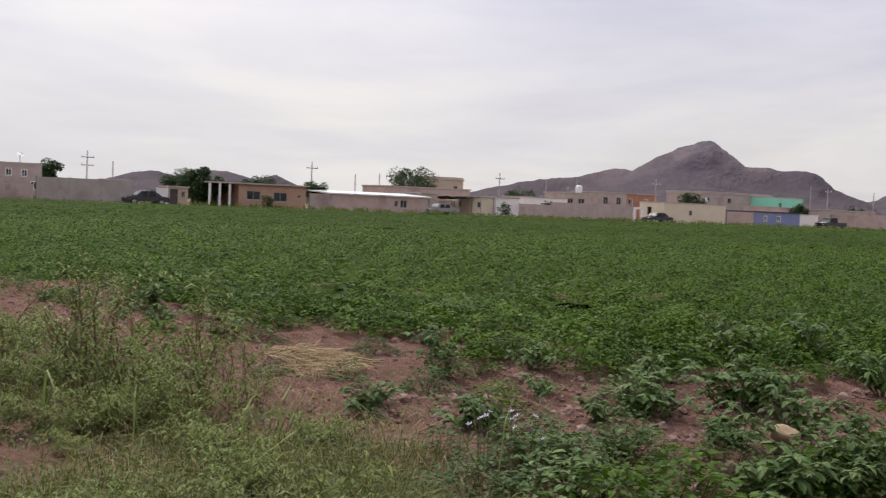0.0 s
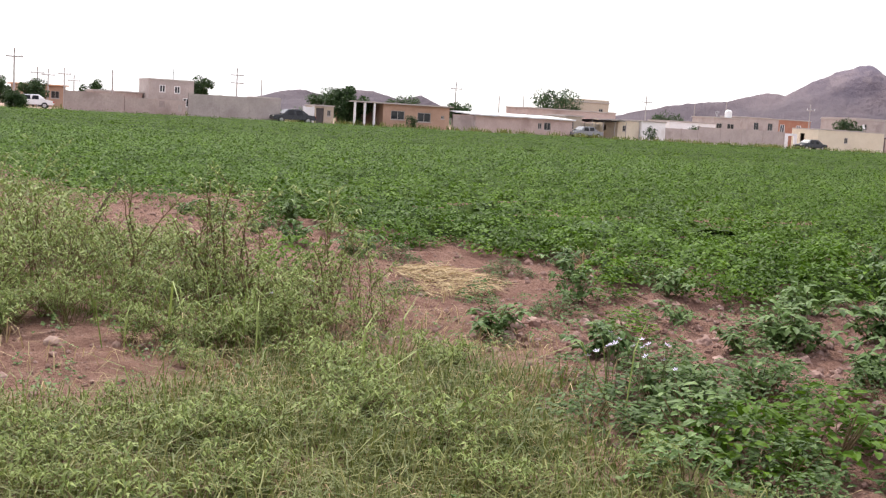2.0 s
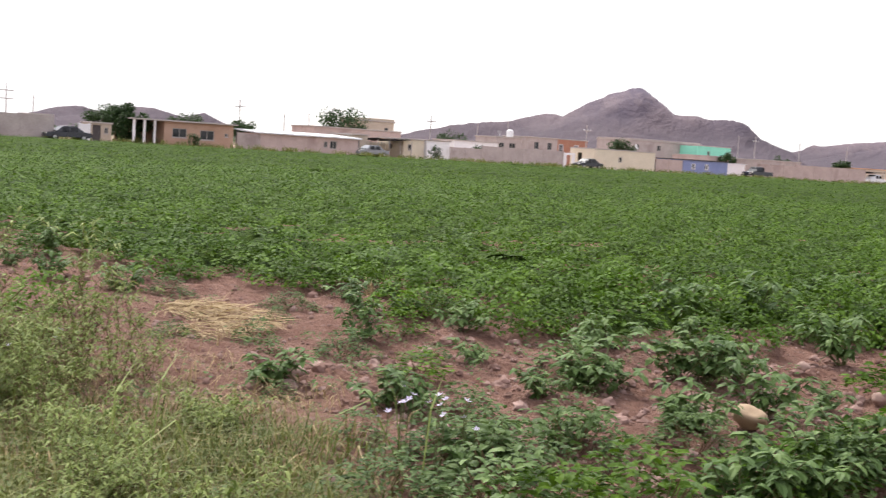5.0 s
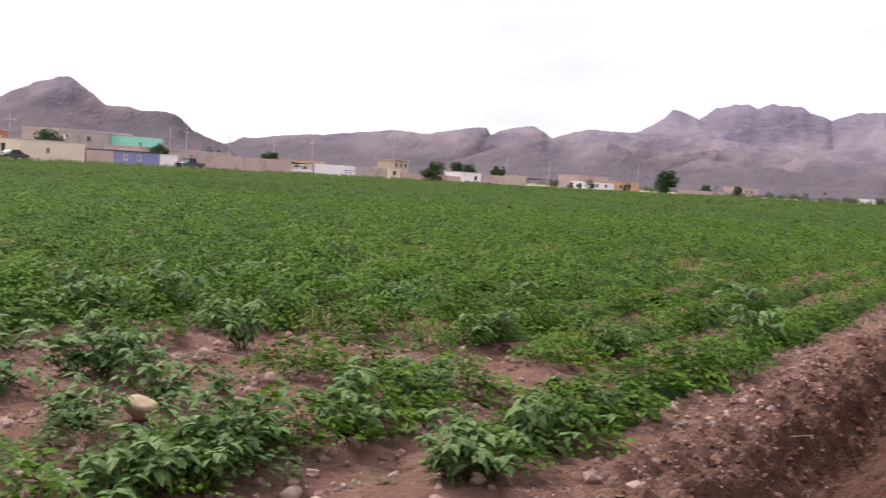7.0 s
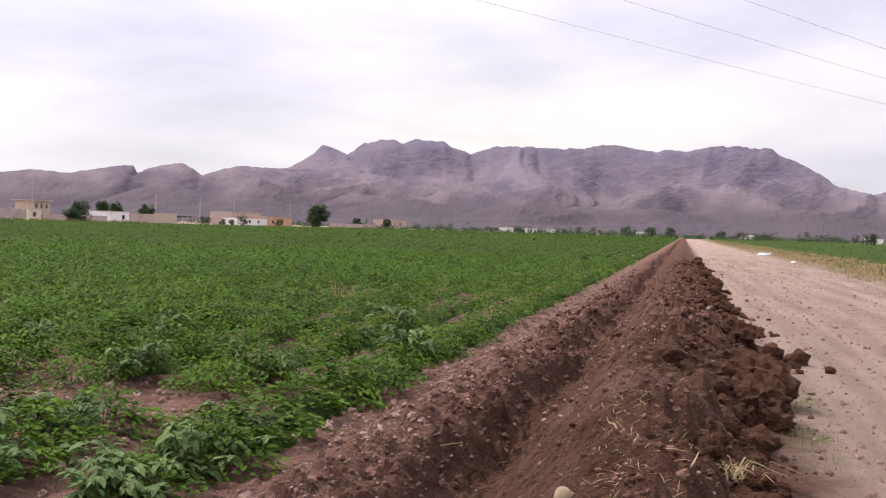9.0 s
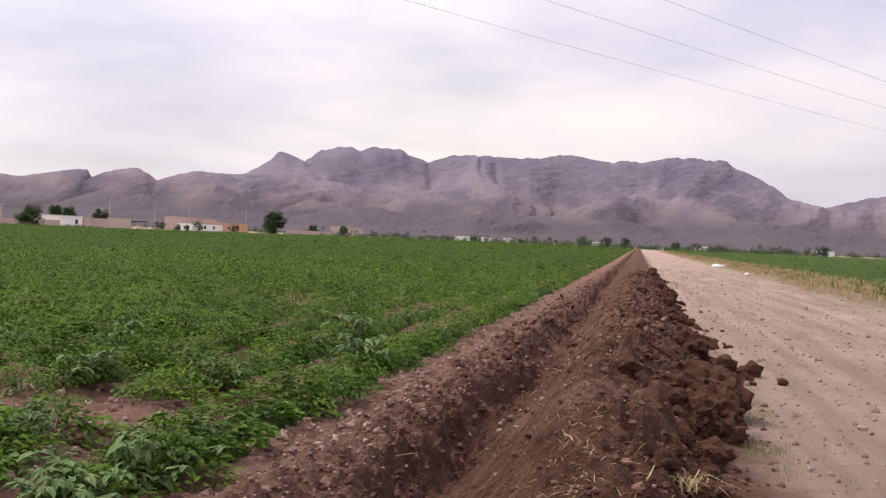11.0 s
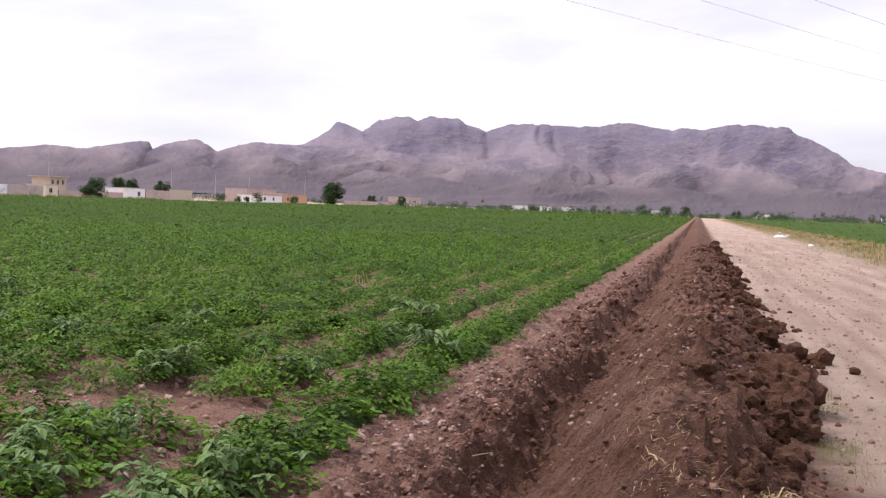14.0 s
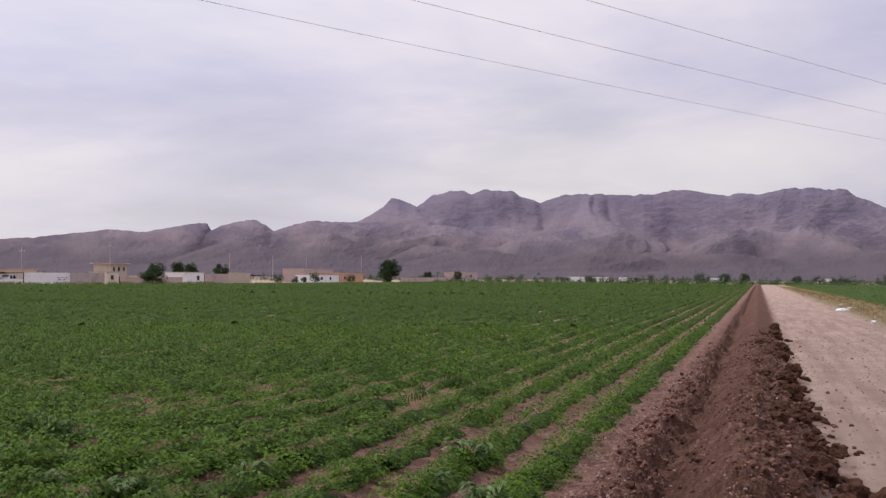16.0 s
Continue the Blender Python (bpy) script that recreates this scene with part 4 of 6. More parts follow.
for k, (x, y, s) in enumerate(((-5.36, 2.67, 0.075), (-5.15, 2.55, 0.05), (-5.5, 2.9, 0.05), (-7.15, 4.3, 0.06), (-1.45, 4.55, 0.055), (-3.95, 4.2, 0.06), (-4.2, 4.9, 0.07), (-3.7, 5.2, 0.06),
                                (-4.5, 5.6, 0.05), (-3.85, 5.5, 0.05), (-4.0, 3.2, 0.07), (-3.4, 3.1, 0.05), (-2.45, 3.6, 0.05), (-2.2, 3.4, 0.04), (-5.3, 0.2, 0.045), (-1.9, 3.7, 0.05))):
    stone(x, y, s, k)
tan = new("stone", stone_meshes[2].copy())
tan.data.materials.clear()
tan.data.materials.append(TAN_STONE)
tan.matrix_basis = pose(-3.58, 4.04, lie(-3.58, 4.04) + 0.05, 0, 0, 20) @ Matrix.Diagonal((0.085, 0.085, 0.085, 1))
tagged(tan, "rounded tan stone lying on bare soil", "stone", "stones in the field")
tan2 = new("stone", tan.data)
tan2.matrix_basis = pose(-0.255, 3.36, lie(-0.255, 3.36) + 0.012, 60, 0, 60) @ Matrix.Diagonal((0.042, 0.056, 0.048, 1))
tagged(tan2, "smooth tan stone standing on the earth bank", "stone", "stones in the field")


def straw_clump(x, y, size, n, label, lean=0.7, height=1.0):
    ob = new("dry_straw", fast_mesh("dry_straw", *blade(np.random.RandomState(int(abs(x * 97 + y * 31))), n, size * 0.6, size * height, 0.006, lean), DRY))
    ob.matrix_basis = pose(x, y, lie(x, y) - 0.01)
    return tagged(ob, label, "dry plant", "dry straw")


straw_clump(-8.1, 5.0, 0.34, 90, "tuft of dry golden straw beside the crop", 1.5, 0.75)
straw_clump(-4.88, 7.42, 0.34, 30, "dry brown stalks bent over beside the crop", 1.6, 0.9)
def straw_heap(x, y, rx, ry, n):
    """Straw lying flat and crossed in a shallow heap."""
    r = np.random.RandomState(int(abs(x * 90)))
    a, q = r.uniform(0, 6.28, n), np.sqrt(r.uniform(0, 1, n))
    c = np.stack([rx * q * np.cos(a), ry * q * np.sin(a), 0.01 + 0.07 * (1 - q) * r.uniform(0, 1, n)], 1)
    b = r.normal(0.6, 0.9, n)
    o = np.stack([np.cos(b), np.sin(b), r.normal(0.05, 0.12, n)], 1)
    ob = new("dry_straw", fast_mesh("dry_straw", *leaves(r, c, o, r.uniform(0.12, 0.3, n), np.full(n, 0.009), 0.05, 0.1, False), DRY))
    ob.matrix_basis = pose(x, y, lie(x, y))
    return tagged(ob, "flat heap of dry golden straw on bare soil", "dry plant", "dry straw")


straw_heap(-7.35, 3.15, 0.62, 0.3, 800)
straw_heap(-6.8, 2.85, 0.3, 0.2, 150)
straw_clump(0.20, 4.25, 0.13, 46, "tangle of dry straw on the earth bank", 1.9, 0.8)
straw_clump(0.28, 4.35, 0.12, 30, "tangle of dry straw on the earth bank", 1.9, 0.8)
straw_clump(-3.3, 8.6, 0.25, 40, "dry brown stalks bent over beside the crop", 0.9)
straw_clump(-2.9, 5.1, 0.16, 18, "dry brown stalks bent over beside the crop", 0.9)
straw_clump(-5.0, 17.5, 0.35, 60, "dry brown stalks bent over beside the crop", 0.7)


def twig(x, y, length, turn, tilt, thick=0.0035):
    bm = bmesh.new()
    rod(bm, (0, 0, 0), (length * 0.55, 0, 0.03 * length), thick, thick * 0.8, 6)
    rod(bm, (length * 0.55, 0, 0.03 * length), (length, 0.12 * length, 0), thick * 0.8, thick * 0.4, 6)
    ob = part("twig", bm, DRY)
    ob.matrix_basis = pose(x, y, lie(x, y) + 0.015, 0, tilt, turn)
    return tagged(ob, "dry pale stalk lying on the dug soil", "twig", "stalks on the soil")


for x, y, l, a, b in ((-0.55, 3.4, 0.2, 70, -40), (-0.62, 2.9, 0.18, 75, -35), (-1.3, 4.2, 0.16, 20, 0), (0.06, 3.25, 0.13, 60, -25), (-0.33, 3.35, 0.09, 120, -50), (-0.36, 3.2, 0.1, 60, -10), (-1.2, 6.2, 0.2, 50, 0), (-0.15, 4.0, 0.12, 100, 0), (-1.5, 8.0, 0.25, 40, 0)):
    twig(x, y, l, a, b)

# short straw and roots mixed into the crest of the bank
n = 2200
Y = 2.9 + 14 * rng.uniform(0, 1, n) ** 1.5
X = rng.normal(-0.12, 0.12, n) + np.where(rng.uniform(0, 1, n) < 0.25, rng.uniform(-1.3, 0.5, n), 0)
b = rng.normal(1.2, 0.6, n)
length = rng.uniform(0.03, 0.11, n)
bank_straw = new("bank_straw", fast_mesh("bank_straw", *leaves(rng, np.stack([X, Y, ground_height(X, Y) + 0.012], 1), np.stack([np.cos(b), np.sin(b), rng.normal(0.0, 0.2, n)], 1), length, np.full(n, 0.0024), 0.05, 0.1, False), DRY))
tagged(bank_straw, "short bits of straw and roots in the dug earth", "straw", kind="stuff")

# dry grass and weeds of the verge across the road
tuft_t = [blade(rng, 15, 0.32, 0.45, 0.035, 0.6) for _ in range(5)]


def tufts(name, label, X, Y, size, material, category="grass", templates=tuft_t):
    Z = ground_height(X, Y) - 0.01
    pick, pieces = rng.randint(0, len(templates), len(X)), []
    for k in range(len(templates)):
        s = pick == k
        if s.any():
            pieces.append(scatter(templates[k], np.stack([X[s], Y[s], Z[s]], 1), rng.uniform(0, 6.28, s.sum()), size * rng.uniform(0.6, 1.3, s.sum())))
    return tagged(new(name, fast_mesh(name, *joined(pieces), material)), label, category, kind="stuff")


n = 2200
Y = 14 + 300 * rng.uniform(0, 1, n) ** 1.5
X = rng.uniform(5.7, 9.4, n)
X = np.where(rng.uniform(0, 1, n) < 0.15, X - 0.7, X)
tufts("verge_grass_dry", "dry yellow grass along the farm road", X, Y, 0.5, DRY)
n = 600
tufts("verge_grass_green", "green weeds among the dry verge grass", rng.uniform(6.2, 10, n), 14 + 260 * rng.uniform(0, 1, n) ** 1.4, 0.6, GRASS)
n = 150
X = np.concatenate([rng.normal(0.92, 0.12, n), rng.normal(0.78, 0.09, n), rng.uniform(0.7, 1.5, n)])
Y = np.concatenate([rng.normal(9.0, 0.5, n), rng.normal(7.0, 0.4, n), rng.uniform(4.5, 14, n)])
tufts("bank_foot_grass", "short green grass at the foot of the bank", X, Y, 0.45, GRASS, templates=[blade(rng, 9, 0.12, 0.09, 0.004, 1.2) for _ in range(4)])

# ---- ragged field corner: weeds, grass and bushes ----
fine_t = [blade(rng, 20, 0.15, 0.08 + 0.03 * k, 0.0042, 1.3) for k in range(6)]


def rough_ground(n, x0, x1, y0, y1, seed, bare):
    X, Y = rng.uniform(x0, x1, n), rng.uniform(y0, y1, n)
    d = fbm(X * 0.9, Y * 0.9, seed, 3)
    for cx, cy, rx, ry in bare:
        d = d - 1.9 * np.exp(-((X - cx) / rx) ** 2 - ((Y - cy) / ry) ** 2)
    keep = d > rng.uniform(-0.7, 0.35, n)
    return X[keep], Y[keep]


BARE = ((-5.4, 2.7, 1.0, 0.6), (-4.9, 0.2, 0.7, 0.3), (-7.4, 3.2, 1.5, 0.7), (-12.6, 1.6, 2.6, 1.1), (-3.9, 3.7, 0.8, 0.6), (-2.4, 3.2, 0.5, 0.7), (-9.8, 1.8, 2.3, 0.8), (-7.5, 1.65, 1.2, 0.5), (-5.4, 2.5, 0.7, 0.5))
X, Y = rough_ground(5200, -6.5, -1.7, -2.5, 2.2, 71, BARE)
tufts("path_grass", "short trampled grass and straw at the field corner", X, Y, 0.9, GRASS, templates=fine_t)
X, Y = rough_ground(1500, -14, -5, -3.0, 2.4, 75, BARE)
tufts("corner_grass", "thin green grass at the field corner", X, Y, 0.9, GRASS, templates=fine_t)
X, Y = rough_ground(900, -6.2, -1.8, -1.5, 2.6, 79, ())
tufts("path_straw", "dead cut stalks lying in the grass", X, Y, 1.1, DRY, templates=[blade(rng, 5, 0.2, 0.13, 0.0035, 1.9) for _ in range(4)])


long_t = [blade(rng, 9, 0.28, 0.46, 0.005, 1.1) for _ in range(6)]
X, Y = rough_ground(170, -10.5, -3.4, -2.2, 2.2, 83, BARE)
tufts("tall_grass", "tall thin light green grass among the weeds", X, Y, 1.0, WEED, templates=long_t)


def weed_meshes(seed, height, spread, stems, leaf, thick=0.0045, twigs=4, each=9, narrow=0.22, bent=0.25):
    """An airy weed: woody stems that fan out and bend, side twigs, and narrow leaves in loose sprays along them."""
    r = np.random.RandomState(seed)
    bm = bmesh.new()
    C, O, L = [], [], []

    def spray(p, q, count, size):
        for _ in range(count):
            t = r.uniform(0.1, 1.0) ** 0.7
            b = r.uniform(0, 6.28)
            along = (q - p).normalized()
            out = Vector((math.cos(b), math.sin(b), r.uniform(-0.2, 0.5))) + along * r.uniform(0.3, 1.2)
            C.append(list(p.lerp(q, t)))
            O.append(list(out))
            L.append(size * r.uniform(0.55, 1.35))

    for _ in range(stems):
        a, s, h = r.uniform(0, 6.28), spread * r.uniform(0.15, 1.0), height * r.uniform(0.5, 1.0)
        way = Vector((math.cos(a), math.sin(a), 0))
        knots = [Vector((0.03 * r.normal(), 0.03 * r.normal(), -0.02))]
        for k in range(1, 4):
            u = k / 3
            knots.append(way * s * u ** 1.3 + Vector((0.03 * r.normal(), 0.03 * r.normal(), h * (u - bent * 0.3 * u ** 3))))
        for k in range(3):
            rod(bm, knots[k], knots[k + 1], thick * (1 - 0.28 * k), thick * (0.72 - 0.28 * k) + 0.0006, 4)
            spray(knots[k], knots[k + 1], (2, 6, 9)[k], leaf)
        for _ in range(twigs):
            u = r.uniform(0.25, 0.95) * 2.999
            k = int(u)
            p = knots[k].lerp(knots[k + 1], u - k)
            b = r.uniform(0, 6.28)
            q = p + Vector((math.cos(b), math.sin(b), r.uniform(0.5, 1.3))) * height * r.uniform(0.08, 0.22)
            rod(bm, p, q, thick * 0.4, 0.0008, 3)
            spray(p, q, each, leaf * 0.85)
    L = np.array(L)
    stem = bpy.data.meshes.new("stalk")
    bm.to_mesh(stem)
    bm.free()
    stem.materials.append(REDSTEM)
    return stem, fast_mesh("foliage", *leaves(r, np.array(C), np.array(O), L, L * narrow, 0.4, 0.15, False), WEED)


tall_weeds = [weed_meshes(200 + k, 0.80, 0.58, 10, 0.078, 0.0045, 5, 8) for k in range(4)]
woody_weeds = [weed_meshes(210 + k, 0.84, 0.42, 6, 0.075, 0.010, 6, 8, 0.2) for k in range(3)]
plume_weeds = [weed_meshes(240 + k, 1.15, 0.18, 4, 0.11, 0.004, 3, 8, 0.14, 0.9) for k in range(3)]
low_weeds = [weed_meshes(220 + k, 0.27, 0.36, 15, 0.06, 0.003, 4, 6, 0.18) for k in range(5)]


def weed(kind, x, y, size, label, k):
    w = thing("weed", (x, y, lie(x, y) - 0.01), label, "weed", "weeds at the field corner", rng.uniform(0, 360))
    w.scale = (size, size, size)
    stem, leaf = kind[k % len(kind)]
    part_mesh("stalk", stem, w, "thin stalks")["kind"] = "stuff"
    part_mesh("foliage", leaf, w)
    return w


for k, (x, y, s) in enumerate(((-6.92, 1.30, 0.85), (-6.40, 1.24, 1.0), (-6.85, 1.52, 0.8), (-5.70, 1.72, 0.75), (-7.35, 0.95, 0.85), (-5.95, 1.35, 0.7))):
    weed(woody_weeds, x, y, s, "tall weed with dark reddish woody stems and narrow leaves", k)
for k, (x, y, s) in enumerate(((-6.35, 1.95, 0.95), (-5.9, 1.95, 0.75), (-6.9, 1.4, 0.9), (-5.5, 1.9, 0.65), (-7.6, -0.1, 1.0))):
    weed(plume_weeds, x, y, s, "slender pale green weed with arching plume-like tips", k)
for k, (x, y, s) in enumerate(((-5.3, 1.35, 0.6), (-5.8, 1.55, 0.7), (-5.1, 1.05, 0.5), (-6.2, 0.75, 0.7), (-7.2, 0.35, 0.95), (-6.7, 0.1, 0.9), (-8.2, 0.2, 1.0), (-7.8, -0.4, 1.0), (-6.3, -0.35, 0.8), (-8.9, 0.45, 0.95), (-9.6, -0.2, 1.0), (-10.4, 0.5, 1.0),
                                (-7.0, -0.8, 0.9), (-8.6, -1.0, 1.0), (-5.9, 0.35, 0.55), (-6.6, 0.75, 0.6), (-11.4, 0.1, 1.0), (-9.9, -1.2, 1.0), (-7.9, 0.75, 0.6), (-5.6, 2.0, 0.45), (-9.2, 0.9, 0.6), (-10.9, 0.95, 0.6), (-6.9, 0.55, 0.8), (-7.5, 0.6, 0.85), (-6.0, -0.1, 0.7), (-8.4, 0.55, 0.8), (-7.4, 0.05, 1.0), (-6.4, 0.35, 0.75), (-9.0, -0.5, 1.0), (-5.5, 1.6, 0.6), (-5.2, 1.7, 0.5), (-6.1, 1.1, 0.7), (-4.9, 1.3, 0.45), (-8.0, -0.9, 1.0))):
    weed(tall_weeds, x, y, s, "tall feathery green weed with reddish stems", k)
for k in range(150):
    x, y = rng.uniform(-7.4, -2.4), rng.uniform(-1.6, 2.0)
    if math.hypot((x + 4.9) / 1.0, (y - 0.2) / 0.45) > rng.uniform(0.8, 1.3) and y < 2.1 + 0.25 * (x + 5) and rng.uniform() < np.interp(x, [-7.4, -6, -3.6, -2.4], [0.5, 0.9, 0.7, 0.3]):
        weed(low_weeds, x, y, rng.uniform(0.4, 0.95), "low spreading green weed in the grass", k)
for k in range(48):
    x, y = rng.uniform(-9.0, -5.0), rng.uniform(-0.9, 1.7)
    if math.hypot((x + 4.9) / 1.0, (y - 0.2) / 0.45) > 1.0 and math.hypot((x + 7.6) / 1.2, (y - 1.75) / 0.4) > 1.0:
        weed(low_weeds, x, y, rng.uniform(0.65, 1.15), "spreading feathery green weed at the field corner", k)
dead = thing("dead_stick", (-11.28, 1.31, lie(-11.28, 1.31)), "dark dead stick standing in bare soil", "stick")
bm = rod(bmesh.new(), (0, 0, -0.03), (0.05, 0.12, 0.26), 0.022, 0.016, 6)
rod(bm, (0.05, 0.12, 0.26), (0.06, 0.22, 0.44), 0.016, 0.007, 6)
part("stick", bm, BARK, dead)


def drooping_weed(seed, height, spread, stems, leaf):
    """A weed with broad pointed leaves that hang in whorls from a few stems."""
    r = np.random.RandomState(seed)
    bm = bmesh.new()
    C, O, L = [], [], []
    for _ in range(stems):
        a, s, h = r.uniform(0, 6.28), spread * r.uniform(0.1, 1.0), height * r.uniform(0.5, 1.0)
        top = Vector((s * math.cos(a), s * math.sin(a), h))
        rod(bm, (0, 0, -0.02), top, 0.005, 0.003, 5)
        for k in range(17):
            t = 1 - 0.75 * r.uniform() ** 1.6
            b = k * 2.4 + r.normal(0, 0.3)
            C.append([top.x * t, top.y * t, top.z * t])
            O.append([math.cos(b), math.sin(b), r.uniform(-0.15, 0.45)])
            L.append(leaf * r.uniform(0.6, 1.25))
    L = np.array(L)
    stem = bpy.data.meshes.new("stalk")
    bm.to_mesh(stem)
    bm.free()
    stem.materials.append(STEM)
    return stem, fast_mesh("foliage", *leaves(r, np.array(C), np.array(O), L, L * 0.46, 0.45, 0.16, True), PALE)


droop_weeds = [drooping_weed(260 + k, 0.30, 0.3, 9, 0.092) for k in range(6)]
spots = [(-6.64, 7.0, 1), (-4.56, 6.0, 1), (-4.66, 4.6, 1), (-2.94, 3.4, 0.8), (-2.96, 3.65, 0.9), (-2.85, 3.85, 0.9), (-3.04, 4.5, 0.9), (-3.02, 4.7, 0.9), (-1.95, 4.05, 0.8), (-1.9, 4.35, 0.85), (-2.18, 4.2, 0.8), (-2.0, 4.7, 0.85), (-2.1, 5.05, 0.8), (-1.88, 5.35, 0.75), (-3.1, 5.2, 0.9), (-3.2, 5.6, 0.8), (-3.58, 7.5, 1),
         (-8.2, 12.3, 1.2), (-6.1, 6.3, 1), (-4.43, 10.3, 1), (-5.06, 7.7, 0.9), (-5.3, 9.0, 0.9), (-6.24, 4.3, 0.8), (-6.0, 3.6, 0.7), (-4.69, 4.05, 1), (-4.5, 3.9, 0.8), (-4.65, 4.7, 0.9), (-5.1, 4.9, 1), (-4.85, 5.0, 0.9), (-4.1, 4.8, 0.8),
         (-2.94, 3.05, 0.9), (-2.7, 3.2, 0.9), (-6.5, 7.1, 1.2), (-3.74, 2.65, 0.8), (-4.0, 2.45, 0.8), (-4.15, 2.75, 0.7), (-3.55, 3.05, 0.7), (-3.97, 3.65, 0.5), (-4.56, 3.55, 0.6), (-5.0, 3.8, 0.6), (-2.1, 9.4, 1.1), (-2.75, 11.9, 1.2)]
for _ in range(48):
    spots.append((-2.6 - 10 * rng.uniform() ** 1.1, rng.uniform(2.2, 10.5), rng.uniform(0.45, 0.95)))
for k, (x, y, s) in enumerate(spots):
    x = ROW_FIRST + ROW_STEP * round((x - ROW_FIRST) / ROW_STEP) + rng.normal(0, 0.05)
    w = weed(droop_weeds, x, y, s, "pale green weed with broad drooping leaves among the crop", k)
    w.scale = (s, s, s * rng.uniform(0.8, 1.05))

# seedlings and scraps of weed on the bare soil
n = 300
X, Y = rng.uniform(-8.5, -2.2, n), rng.uniform(-0.3, 6.0, n)
seedling_t = [crop_template(rng, 22, 0.07, 0.08, 0.028, False) for _ in range(5)]
tufts("seedlings", "small green seedlings and weeds on bare soil", X, Y, 1.0, PALE, "weed", seedling_t)

bush_stalk = stalk_mesh("stalk", rng, 9, 0.34, 0.28, 0.006, REDSTEM)
bush_leaf = [fast_mesh("bush", *crop_template(np.random.RandomState(300 + k), 520, 0.40, 0.44, 0.058, True), BUSH) for k in range(3)]
ragged = [fast_mesh("bush", *crop_template(np.random.RandomState(320 + k), 230, 0.42, 0.34, 0.07, True), (CROP, PALE, BUSH)[k]) for k in range(3)]
for k, (x, y, s) in enumerate(((-3.25, 2.4, 0.8), (-2.95, 2.15, 0.7), (-3.7, 2.5, 0.65), (-2.75, 2.6, 0.75), (-3.35, 1.95, 0.5), (-3.15, 3.9, 0.85), (-2.75, 3.55, 0.6), (-2.55, 1.8, 0.5), (-3.6, 3.0, 0.55), (-3.0, 2.75, 0.6),
                                (-2.6, 2.25, 0.5), (-3.9, 2.75, 0.5), (-4.3, 2.95, 0.45), (-2.4, 2.7, 0.5), (-3.4, 3.5, 0.55), (-2.9, 3.1, 0.5), (-2.3, 2.1, 0.4), (-4.1, 2.3, 0.4), (-5.9, 3.3, 0.45), (-6.4, 3.0, 0.4), (-6.9, 4.6, 0.5), (-5.15, 3.3, 0.5), (-6.7, 2.6, 0.32), (-4.98, 2.4, 0.3), (-8.5, 3.3, 0.42), (-5.05, 4.3, 0.7), (-7.7, 3.9, 0.4), (-6.2, 3.9, 0.45), (-5.6, 3.7, 0.4), (-7.1, 3.5, 0.3), (-4.6, 3.9, 0.4), (-6.0, 2.9, 0.25))):
    ob = thing("leafy_bush", (x, y, 0), "low leafy green bush at the field edge", "bush", "bushes at the field edge")
    part_mesh("foliage", bush_leaf[k % 3] if k % 2 == 0 else ragged[k % 3], ob)
    part_mesh("stalk", bush_stalk, ob)["kind"] = "stuff"
    ob.matrix_basis = pose(x, y, lie(x, y) - 0.02, 0, 0, rng.uniform(0, 360)) @ Matrix.Diagonal((s * 1.1, s * rng.uniform(0.8, 1.1), s * rng.uniform(0.8, 1.1), 1))


def flower(x, y, z):
    bm = bmesh.new()
    for k in range(5):
        a = k * 2 * math.pi / 5
        vs = [bm.verts.new(Vector((0, 0, 0))), bm.verts.new(Vector((math.cos(a - 0.4) * 0.010, math.sin(a - 0.4) * 0.010, 0.004))),
              bm.verts.new(Vector((math.cos(a) * 0.016, math.sin(a) * 0.016, 0.008))), bm.verts.new(Vector((math.cos(a + 0.4) * 0.010, math.sin(a + 0.4) * 0.010, 0.004)))]
        bm.faces.new(vs)
    ob = thing("flower", (x, y, lie(x, y)), "small pale lilac wild flower among the bushes", "flower", "wild flowers", 0)
    st = bmesh.new()
    rod(st, (0, 0, 0), (0.01, 0, z), 0.002, 0.0015, 5)
    part("stalk", st, STEM, ob)
    petals = part("petals", bm, PETAL, ob)
    petals.matrix_basis = pose(0.01, 0, z, rng.uniform(10, 40), 0, rng.uniform(0, 360))
    return ob


for k in range(16):
    flower(-3.6 + rng.normal(0, 0.17), 2.25 + rng.normal(0, 0.12), rng.uniform(0.2, 0.33))
for k in range(4):
    flower(-5.4 + rng.normal(0, 0.1), 1.35 + rng.normal(0, 0.1), rng.uniform(0.15, 0.3))

# ---- village ----


